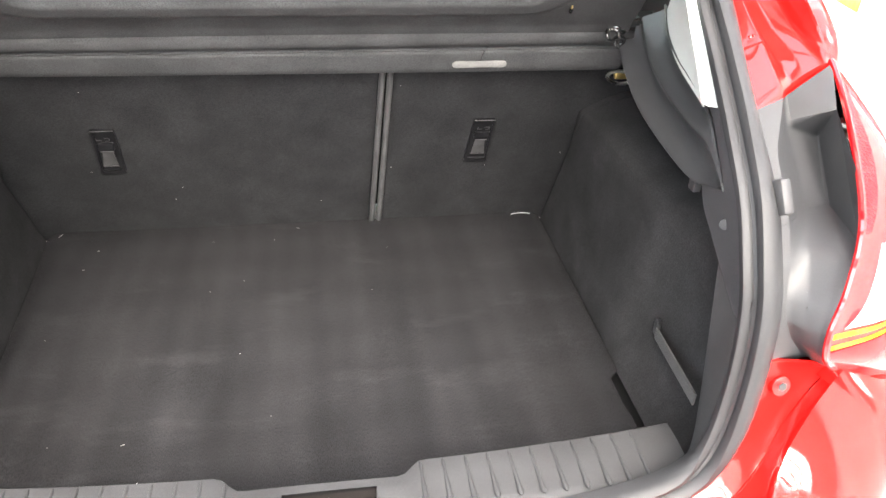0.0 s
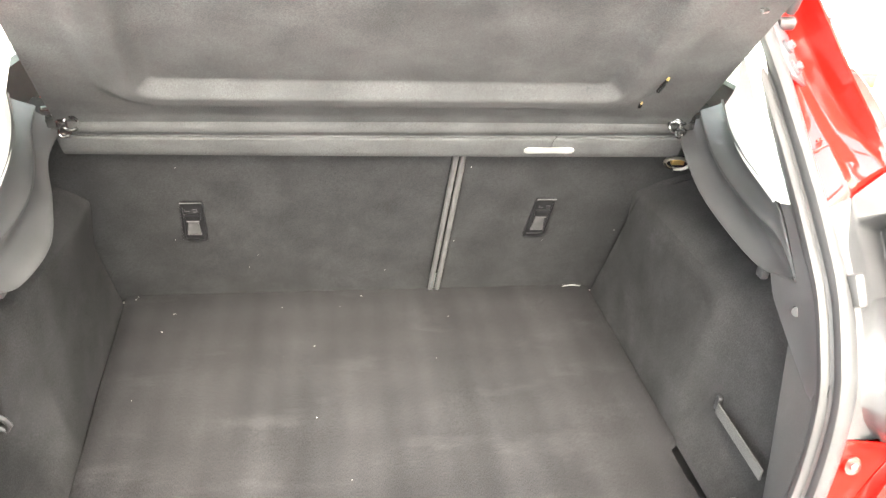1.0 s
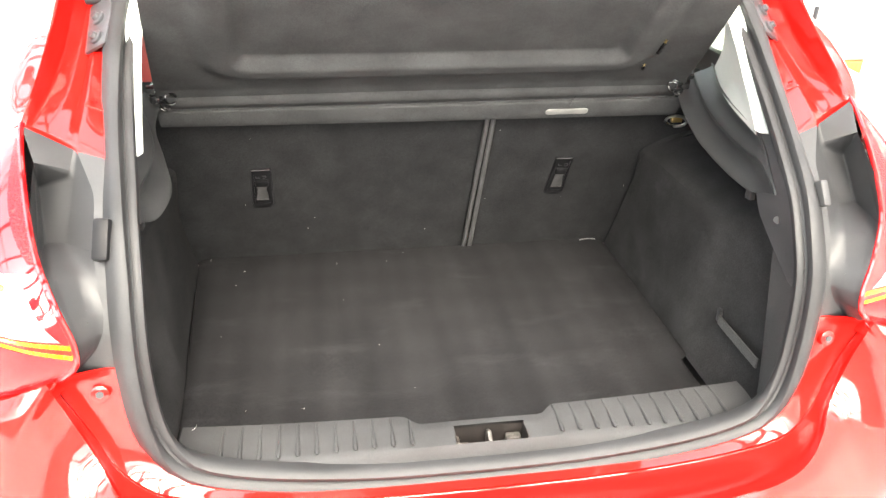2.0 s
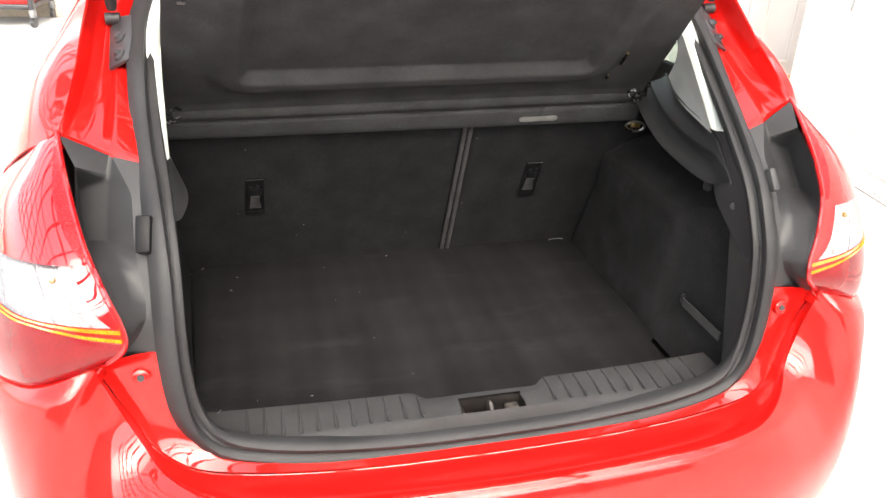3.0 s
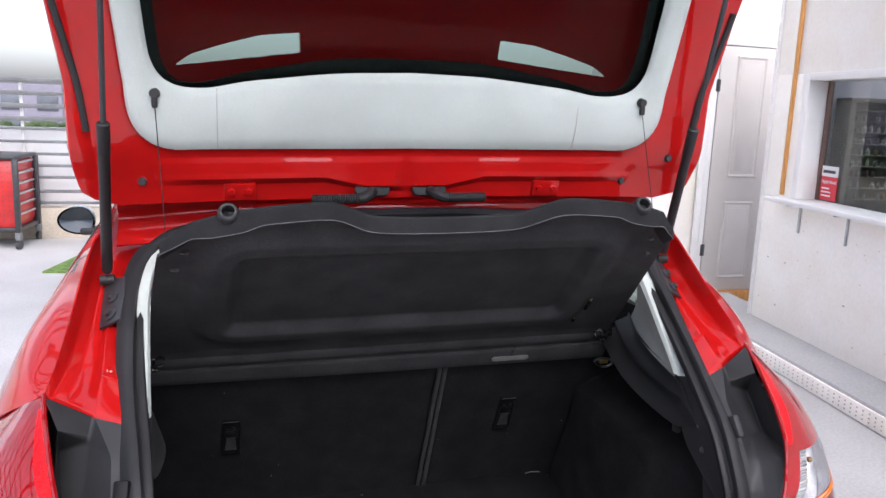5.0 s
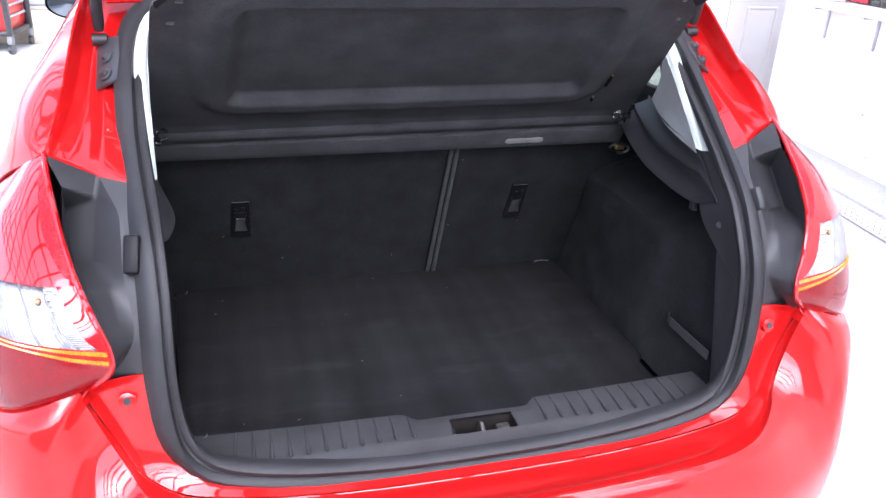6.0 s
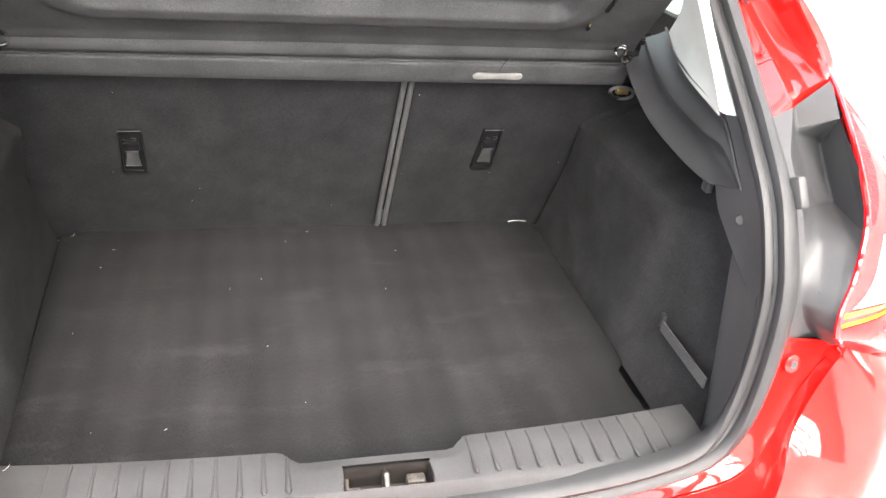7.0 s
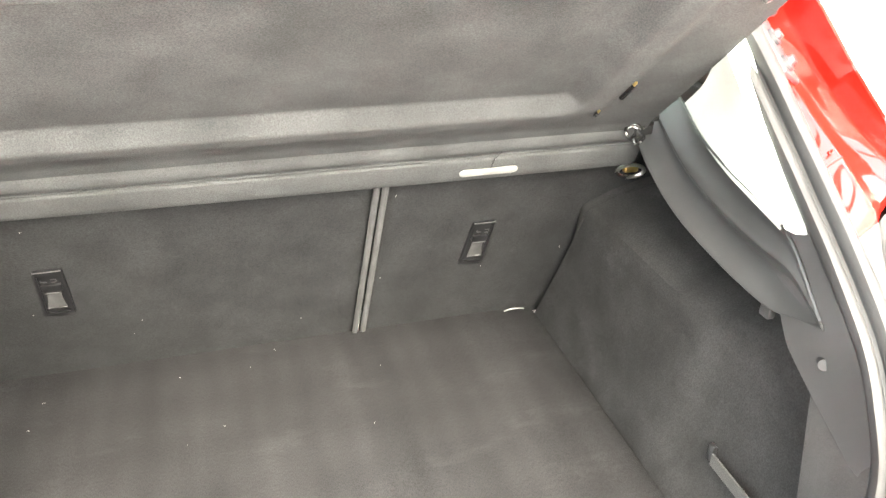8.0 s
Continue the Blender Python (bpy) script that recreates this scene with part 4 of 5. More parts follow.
part("belt_guide", join(tube([(0.566 + 0.025 * math.cos(a), 0.668 - 0.008 * math.sin(a), 0.970 + 0.014 * math.sin(a) - 0.15 * 0.025 * math.cos(a)) for a in np.linspace(0, 2 * math.pi, 20, endpoint=False)], 0.0032, 8, True)), steel, car, "steel lashing ring")
part("ring_tag", box(0.026, 0.012, 0.014, (0.570, 0.676, 0.972), 0.003), brass, car)

# ---- tailgate ----
gate = tagged(new("tailgate"), "raised red tailgate, its inner side with a pale trim panel")
gate.parent = car
# inner face by height: (z, y at the middle, y at the edge, half width)
GATE = [(1.425, 0.498, 0.425, 0.565), (1.450, 0.492, 0.413, 0.582), (1.480, 0.483, 0.399, 0.592), (1.500, 0.476, 0.385, 0.598), (1.530, 0.470, 0.370, 0.604), (1.640, 0.452, 0.350, 0.614),
        (1.780, 0.420, 0.300, 0.640), (1.920, 0.365, 0.245, 0.655), (2.040, 0.270, 0.160, 0.660), (2.140, 0.120, 0.030, 0.650), (2.220, -0.060, -0.130, 0.620), (2.250, -0.160, -0.215, 0.585)]


def gate_pt(f, z, out=0.0):
    """A place on the inner face: f across from -1 to 1, z the height, out towards the rear."""
    zs = [r[0] for r in GATE]
    ym, ye, w = [float(np.interp(z, zs, [r[k] for r in GATE])) for k in (1, 2, 3)]
    return (f * w, ym + (ye - ym) * abs(f) ** 2.6 - out, z)


fs, zs2 = list(np.linspace(-1, 1, 57)), sorted(set(list(np.linspace(1.425, 1.47, 8)) + list(np.linspace(1.48, 2.25, 63))))


def in_window(f, z):
    return abs(f) < 0.80 and 1.60 < z < 2.05 and (abs(f) < 0.72 or z > 1.64)


gate_edge = lambda z: float(np.interp(z, [1.425, 1.432, 1.440, 1.452, 1.470, 1.535, 1.650, 1.780], [0.955, 0.995, 1.020, 1.034, 1.032, 1.012, 0.992, 0.975]))
ggrid = [[gate_pt(f * (1 + (gate_edge(z) - 1) * abs(f) ** 3), z, 0.0) for f in fs] for z in zs2]
part("inner_frame", sheet(ggrid, 0.02, lambda i, j: in_window(0.5 * (fs[j] + fs[j + 1]), 0.5 * (zs2[i] + zs2[i + 1]))), paint, gate, "glossy red inner frame")


CH, CZ = np.linspace(-0.82, 0.82, 165), np.linspace(1.440, 1.512, 37)


def channel(f, z):
    """The pressed stiffening fold across the lower edge, with two raised facets at the middle."""
    a = abs(f)
    zl = float(np.interp(a, [0.0, 0.15, 0.23, 0.28, 1.0], [1.450, 1.452, 1.462, 1.469, 1.469]))
    h = 0.015 * float(np.interp(a, [0.0, 0.012, 0.040, 0.64, 0.78, 0.82], [0.25, 0.3, 1.0, 0.9, 0.35, 0.0]))
    k = (1.511 - z) / (1.511 - zl) if z > zl else 1.0 - (zl - z) / 0.010
    return 0.0015 + h * min(1.0, max(0.0, k))


part("stiffening_channel", sheet([[gate_pt(f, z, channel(f, z)) for f in CH] for z in CZ]), paint, gate, smooth=20)

# pale trim round the window: outer and inner outline of one half, from the middle outwards and up
T_OUT = [(0.0, 1.528), (0.25, 1.527), (0.45, 1.527), (0.58, 1.527), (0.67, 1.527), (0.74, 1.527), (0.785, 1.534), (0.815, 1.546), (0.840, 1.566), (0.853, 1.600), (0.850, 1.660), (0.838, 1.750), (0.825, 1.880), (0.815, 2.060)]
T_IN = [(0.0, 1.676), (0.23, 1.671), (0.43, 1.658), (0.52, 1.651), (0.60, 1.641), (0.645, 1.638), (0.690, 1.639), (0.725, 1.645), (0.750, 1.657), (0.765, 1.678), (0.768, 1.710), (0.760, 1.790), (0.750, 1.890), (0.740, 2.040)]


def half_loft(out_line, in_line, steps, depth):
    """A band between two outlines and its mirror image, as one grid."""
    a, d = ck(out_line, 66), ck(in_line, 66)
    rows = []
    for t in np.linspace(0, 1, steps):
        r = [a[k] + (d[k] - a[k]) * t for k in range(66)]
        rows.append([gate_pt(-q[0], q[1], depth(t)) for q in r[::-1]] + [gate_pt(q[0], q[1], depth(t)) for q in r[1:]])
    return rows


part("header_trim", sheet(half_loft(T_OUT, T_IN, 13, lambda t: 0.010 + 0.014 * math.sin(math.pi * t) ** 0.45), 0.004), pale, gate, "pale grey trim round the rear window with two seams")
B_IN = [(0.0, 1.704), (0.23, 1.700), (0.43, 1.680), (0.52, 1.669), (0.60, 1.656), (0.645, 1.650), (0.690, 1.650), (0.715, 1.655), (0.732, 1.667), (0.742, 1.690), (0.742, 1.720), (0.735, 1.790), (0.725, 1.890), (0.715, 2.02)]
part("window_border", sheet(half_loft([(f + 0.03, z - 0.03) for f, z in T_IN], B_IN, 4, lambda t: -0.019)), gloss_black, gate, "black printed glass border")
for sx in (1, -1):
    part("trim_seam", tube([gate_pt(((0.569 - 0.003 * k / 7) if sx > 0 else (-0.613 + 0.013 * k / 7)), 1.530 + 0.108 * k / 7, 0.0105 + 0.0138 * math.sin(math.pi * min(0.98, max(0.02, k / 7))) ** 0.45) for k in range(8)], 0.0011, 6), seam_grey, gate)
LF = np.linspace(-0.86, 0.86, 31)
part("lower_trim", sheet([[gate_pt(f, z, 0.016) for f in LF] for z in np.linspace(2.03, 2.20, 9)], 0.004), pale, gate)
gl = [[gate_pt(f, z, -0.012) for f in np.linspace(-0.84, 0.84, 41)] for z in np.linspace(1.63, 2.04, 21)]
rear_glass = part("rear_window", sheet(gl, 0.004), dark_glass, gate, "tinted rear window")
rear_glass.visible_shadow = False
# spoiler seen through the glass, with two openings
SPF = sorted(set([round(v, 4) for v in np.linspace(-0.86, 0.86, 87)] + [-0.71, -0.33, 0.33, 0.71]))


def spoiler_column(f):
    """Heights down one column: below the opening, across it, and above."""
    a = min(max(abs(f), 0.33), 0.71)
    lo = float(np.interp(a, [0.33, 0.71], [1.714, 1.682]))
    hi = max(lo + 0.001, float(np.interp(a, [0.33, 0.45, 0.565, 0.665, 0.71], [1.752, 1.744, 1.724, 1.703, 1.684])))
    return [*np.linspace(1.60, lo, 10), *np.linspace(lo, hi, 7)[1:], *np.linspace(hi, 1.85, 10)[1:]]


spcols = [[gate_pt(f, z, -0.075 - 0.02 * math.sin((z - 1.6) / 0.25 * math.pi)) for z in spoiler_column(f)] for f in SPF]
part("spoiler", sheet(spcols, 0.012, lambda i, j: 9 <= j < 15 and 0.33 <= abs(SPF[i]) <= 0.71 and 0.33 <= abs(SPF[i + 1]) <= 0.71 and SPF[i] * SPF[i + 1] > 0), paint, gate, "red roof spoiler with two openings")
outer = [[gate_pt(f, z, -0.06 - 0.05 * (1 - abs(f) ** 3) * (z > 2.0)) for f in np.linspace(-1, 1, 31)] for z in np.linspace(2.0, 2.25, 9)]
part("outer_skin", sheet(outer, 0.003), paint, gate)
for sx in (1, -1):
    part("frame_side", sheet([[gate_pt(sx * gate_edge(z), z, o) for o in (0.0, -0.02, -0.06)] for z in np.linspace(1.425, 2.25, 61)], 0.002), paint, gate)
    part("edge_rubber", tube([gate_pt(sx * 0.965, z, 0.004) for z in np.linspace(1.56, 1.80, 9)], 0.006, 8), plastic, gate)
    fp = gate_pt(sx * 0.772, 1.626, 0.022)
    part("cord_peg", join(tube([fp, (fp[0], fp[1] - 0.012, fp[2])], [0.010, 0.007], 12), box(0.010, 0.010, 0.026, (fp[0], fp[1] - 0.006, fp[2] - 0.012), 0.003)), plastic, gate)
    part("shelf_cord", tube([(fp[0], fp[1] - 0.006, fp[2] - 0.02), (sx * 0.455, 0.265, 1.375)], 0.0008, 6), handle_black, gate, "thin black cord to the parcel shelf")
    hp = gate_pt(0.530 if sx > 0 else -0.575, 1.444, 0.002)
    hb = part("hinge_plate", box(0.060, 0.012, 0.036, hp, 0.003, pose(0, 0, 0, 20, 0, 0)), paint, gate)
    for dx in (-0.016, 0.016):
        part("hinge_bolt", tube([(hp[0] + dx, hp[1] - 0.005, hp[2]), (hp[0] + dx, hp[1] - 0.011, hp[2] - 0.002)], [0.008, 0.006], 6), paint, hb)
    gx = 0.062
    gp = gate_pt(sx * gx / 0.59, 1.436, 0.006)
    gp = (gp[0] - 0.010, gp[1], gp[2] + 0.004)
    part("grommet", prism(rounded(0.072, 0.026, 0.012), 0.010, pose(*gp, 70, 0, 0), 0.002), rubber, gate)
    sgn = 1 if sx > 0 else -1
    cpts = cr([(gp[0], gp[1] - 0.008, gp[2]), (gp[0] + sgn * 0.012, gp[1] - 0.03, gp[2] - 0.006), (gp[0] + sgn * 0.035, gp[1] - 0.032, gp[2] - 0.012), (gp[0] + sgn * 0.12, gp[1] + 0.0, gp[2] - 0.016)], 60)
    part("cable_conduit", tube([tuple(p) for p in cpts], [0.0085 + (0.0022 if k % 2 else 0.0) if k > 18 else 0.011 for k in range(60)], 10), rubber, gate, smooth=20)
for f, z in ((-0.86, 1.468), (0.80, 1.462), (0.92, 1.512)):
    q = gate_pt(f, z, 0.001)
    part("buffer_plug", tube([q, (q[0], q[1] - 0.006, q[2] - 0.001)], [0.0085, 0.006], 12), dark_metal, gate)

part("hinge_gutter", sheet(patch([[(x, 0.560 - 0.10 * (abs(x) / 0.56) ** 2.6, 1.345) for x in np.linspace(-0.56, 0.56, 9)], [(x, 0.598 - 0.10 * (abs(x) / 0.56) ** 2.6, 1.385) for x in np.linspace(-0.56, 0.56, 9)], [(x, 0.604 - 0.11 * (abs(x) / 0.56) ** 2.6, 1.412) for x in np.linspace(-0.56, 0.56, 9)], [(x, 0.590 - 0.12 * (abs(x) / 0.56) ** 2.6, 1.440) for x in np.linspace(-0.56, 0.56, 9)]], 41, 13), 0.003), paint, car)

# ---- the rest of the body ----
STA = [0.62, 0.9, 1.3, 1.8, 2.3, 2.75, 3.0]
RZ = [1.405, 1.445, 1.465, 1.470, 1.460, 1.39, 1.28]
roof_half = [[(x * (0.56 + 0.02 * min(k, 3)) , y, zz - 0.045 * x ** 3) for x in np.linspace(0, 1, 13)] for k, (y, zz) in enumerate(zip(STA, RZ))][:5]
part("roof", sheet([flip(np.array([r]))[0].tolist() + r[1:] for r in roof_half], 0.02), paint, car)
part("headliner", sheet([[(p[0], p[1], p[2] - 0.035) for p in (flip(np.array([r]))[0].tolist() + r[1:])] for r in roof_half], 0.004), interior, car)
part("roof_header", box(1.02, 0.05, 0.05, (0, 0.60, 1.385), 0.012), paint, car)
for sx in (1, -1):
    belt = [(0.853, 1.1, 0.950), (0.858, 1.6, 0.945), (0.855, 2.1, 0.945), (0.84, 2.6, 0.95)]
    rail = [(0.640, 1.0, 1.32), (0.630, 1.5, 1.385), (0.625, 2.0, 1.385), (0.640, 2.5, 1.30)]
    q = patch([[(x * sx, y, z) for x, y, z in belt], [(x * sx + sx * 0.10, y, z - 0.16) for x, y, z in rail], [(x * sx, y, z) for x, y, z in rail]], 21, 9)
    w = part("side_window", sheet(q, 0.004), dark_glass, car)
    w.visible_shadow = False
    top = [(0.560, 0.600, 1.405), (0.60, 0.9, 1.405), (0.62, 1.5, 1.425), (0.62, 2.2, 1.42), (0.60, 2.6, 1.33), (0.62, 3.0, 1.18)]
    low = [(0.675, 0.95, 1.270), (0.645, 1.0, 1.325), (0.632, 1.5, 1.388), (0.627, 2.05, 1.385), (0.645, 2.5, 1.295), (0.70, 3.0, 1.10)]
    part("roof_rail", sheet(patch([[(x * sx, y, z) for x, y, z in top], [(x * sx, y, z) for x, y, z in low]], 31, 5), 0.01), paint, car)
    rows = []
    for z, dx in ((0.955, 0.0), (0.90, 0.022), (0.80, 0.034), (0.60, 0.045), (0.42, 0.03), (0.30, -0.01), (0.24, -0.05)):
        rows.append([(sx * (0.848 + dx - 0.10 * max(0, (y - 3.2)) ** 2), y, z - 0.02 * max(0, y - 2.6)) for y in np.linspace(1.0, 4.0, 31)])
    part("side_body", sheet(rows, 0.006, lambda i, j: i >= 2 and math.hypot(1.05 + 0.1 * j - 3.28, 0.30 - (0.955, 0.90, 0.80, 0.60, 0.42, 0.30, 0.24)[i] + 0.04) < 0.40), paint, car)
    arch = [[(sx * (0.872 - 0.03 * (1 - r)), 0.63 + (0.36 + 0.22 * r) * math.cos(a), 0.31 + (0.36 + 0.20 * r) * math.sin(a)) for a in np.linspace(-0.1, math.pi + 0.1, 33)] for r in (0, 0.25, 0.6, 1.0)]
    part("wheel_arch", sheet([[(p[0], max(0.345, min(p[1], 1.08)), min(p[2], 0.875)) for p in r] for r in arch], 0.004), paint, car)
    for wy in (0.63, 3.28):
        wh = tagged(new("wheel"), "")
        wh.parent = car
        prof = [(0.20, -0.09), (0.30, -0.10), (0.318, -0.08), (0.322, 0.0), (0.318, 0.08), (0.30, 0.10), (0.20, 0.09)]
        part("tyre", sheet([[(sx * 0.76 + o, wy + r * math.cos(a), 0.322 + r * math.sin(a)) for r, o in prof] for a in np.linspace(0, 2 * math.pi, 40, endpoint=False)], wrap=True), tyre, wh)
        part("rim", sheet([[(sx * (0.80 + o), wy + r * math.cos(a), 0.322 + r * math.sin(a)) for r, o in ((0.0, 0.01), (0.05, 0.012), (0.08, -0.005), (0.185, 0.015 if k % 8 < 4 else -0.03), (0.21, 0.03))] for k, a in enumerate(np.linspace(0, 2 * math.pi, 40, endpoint=False))], wrap=True), grey_steel, wh)
    mir = tagged(new("wing_mirror"), "black wing mirror with dark glass")
    mir.parent = car
    part("shell", sheet([[(sx * (0.885 + 0.062 * sc * math.cos(a) * (1 + 0.15 * math.cos(a))), 1.905 + dy, 1.205 + 0.05 * sc * math.sin(a)) for a in np.linspace(0, 2 * math.pi, 24, endpoint=False)] + [(sx * (0.885 + 0.062 * sc * 1.15), 1.905 + dy, 1.205)] for sc, dy in ((1.0, 0.0), (1.03, 0.02), (0.95, 0.06), (0.6, 0.10), (0.02, 0.115))]), gloss_black, mir)
    part("glass", sheet([[(sx * (0.885 + 0.056 * sc * math.cos(a) * (1 + 0.15 * math.cos(a))), 1.907 + 0.002 * sc, 1.205 + 0.045 * sc * math.sin(a)) for a in np.linspace(0, 2 * math.pi, 25)] for sc in (1.0, 0.02)]), mirror_glass, mir)
    part("arm", box(0.08, 0.05, 0.03, (sx * 0.845, 1.93, 1.165), 0.01), plastic, mir)
bon = [[(x * (0.80 - 0.10 * t * t), 3.0 + 1.12 * t, 0.985 - 0.02 * t - 0.20 * t * t * t - 0.06 * x ** 4) for x in np.linspace(-1, 1, 21)] for t in np.linspace(0, 1, 13)]
part("bonnet", sheet(bon, 0.01), paint, car)
part("windscreen", sheet([[(x * (0.62 + 0.12 * t), 2.25 + 0.80 * t, 1.42 - 0.45 * t - 0.03 * x * x) for x in np.linspace(-1, 1, 15)] for t in np.linspace(0, 1, 9)], 0.005), dark_glass, car).visible_shadow = False
part("front_bumper", sheet([[(0.78 * math.sin(a) * (1 + 0.02 * k), 3.70 + (0.48 + 0.03 * math.sin(k)) * math.cos(a), 0.76 - 0.14 * k) for a in np.linspace(-1.5, 1.5, 25)] for k in range(5)], 0.01), paint, car)
part("underbody", box(1.5, 3.9, 0.06, (0, 1.9, 0.26), 0.02), plastic, car)
part("cabin_floor", box(1.42, 1.9, 0.05, (0, 2.0, 0.40), 0.02), interior, car)
part("boot_tub", join(box(1.30, 0.9, 0.02, (0, 0.43, 0.52)), box(0.02, 0.76, 0.42, (-0.665, 0.50, 0.72)), box(0.02, 0.68, 0.26, (-0.662, 0.54, 0.985)), box(0.02, 0.68, 0.26, (0.662, 0.54, 0.985)), box(0.02, 0.76, 0.42, (0.665, 0.50, 0.72)), box(1.30, 0.02, 0.14, (0, 0.0, 0.585))), plastic, car)
for sx in (1, -1):
    fseat = tagged(new("front_seat"), "")
    fseat.parent = car
    part("backrest", box(0.48, 0.14, 0.66, (sx * 0.37, 1.72, 0.92), 0.06, pose(0, 0, 0, -14, 0, 0)), carpet, fseat)
    part("headrest", box(0.26, 0.10, 0.18, (sx * 0.37, 1.62, 1.30), 0.045, pose(0, 0, 0, -10, 0, 0)), carpet, fseat)

# ---- loose things in the boot ----
floor_x = lambda y, s: (0.500 + 0.004 * min(1, (y - 0.2) / 0.6)) if s > 0 else (0.508 + 0.046 * max(0, (y - 0.22)) / 0.63)
frows = []
for y in np.linspace(0.02, 0.868, 61):
    xl, xr = 0.004 - floor_x(y, -1), floor_x(y, 1) - 0.003
    if 0.225 < y < 0.318:
        xr -= 0.018 * min(1, (0.318 - y) / 0.010)
    if y <= 0.225:
        xr = 0.482
    frows.append([(xl + (xr - xl) * f, y, 0.585 + 0.0012 * noise.noise(Vector((f * 5, y * 6, 0))) + (-0.006 if f in (0, 1) else 0)) for f in np.linspace(0, 1, 61)])
boot_floor = part("boot_floor", sheet(frows, 0.018), carpet_floor)
tagged(boot_floor, "dark grey carpeted loading floor with pale scuffs and lint", "boot floor")
boot_floor.matrix_world = TIP

# parcel shelf, lifted on its cords; built in its own plane, then raised
SH = Matrix.Translation((0, 0.62, 1.06)) @ pose(0, 0, 0, 180 - 38.4, 0, 0)
shelf = thing("parcel_shelf", "black felt parcel shelf hinged half open over the boot", "parcel shelf", TIP)


def shelf_end(x):
    """The length of the shelf from its hinge to the rear edge at x."""
    a = abs(x)
    return float(np.interp(a, [0.0, 0.06, 0.09, 0.115, 0.130, 0.145, 0.165, 0.180, 0.195, 0.22, 0.26, 0.31, 0.37, 0.41, 0.435, 0.47], [0.588, 0.589, 0.591, 0.594, 0.598, 0.606, 0.622, 0.633, 0.639, 0.640, 0.635, 0.627, 0.608, 0.588, 0.556, 0.515]))


def shelf_half(s):
    return float(np.interp(s, [0.0, 0.1, 0.3, 0.45, 0.52, 0.65], [0.540, 0.528, 0.498, 0.475, 0.462, 0.462]))


def rrect(x, s):
    """Distance from the border of the recessed panel; negative inside."""
    hw = 0.352 - 0.10 * (s - 0.20)
    qx, qs = abs(x + 0.010) - hw + 0.022, abs(s - 0.328) - 0.155 + 0.022
    return math.hypot(max(qx, 0), max(qs, 0)) + min(max(qx, qs), 0) - 0.022


def shelf_h(x, s):
    d = rrect(x, s)
    k = min(1.0, max(0.0, (d + 0.010) / 0.026))
    f = min(1.0, max(0.0, (0.082 - d) / 0.042))
    h = 0.016 * k * k * (3 - 2 * k) * f * f * (3 - 2 * f) if d > -0.010 else 0.0
    if d < 0.02:
        h -= 0.006 * (1 - k)
    return h + 0.004 * math.exp(-((s - 0.030) / 0.014) ** 2)


NXS, NSS = 201, 141
srow = []
for i in range(NSS):
    t = i / (NSS - 1)
    row = []
    for j in range(NXS):
        f = -1 + 2 * j / (NXS - 1)
        x = f * 0.5
        for _ in range(3):
            s = t * (shelf_end(x) - 0.035)
            x = f * shelf_half(s)
        row.append(SH @ Vector((x, s, shelf_h(x, s))))
    srow.append(row)
part("panel", sheet(srow, 0.006), felt, shelf)


def lip_drop(x):
    """The lip hangs lower round the cord knobs."""
    return 1.0 + 0.28 * math.exp(-((abs(x) - 0.352) / 0.040) ** 4) - 0.35 * max(0.0, (abs(x) - 0.40) / 0.062)


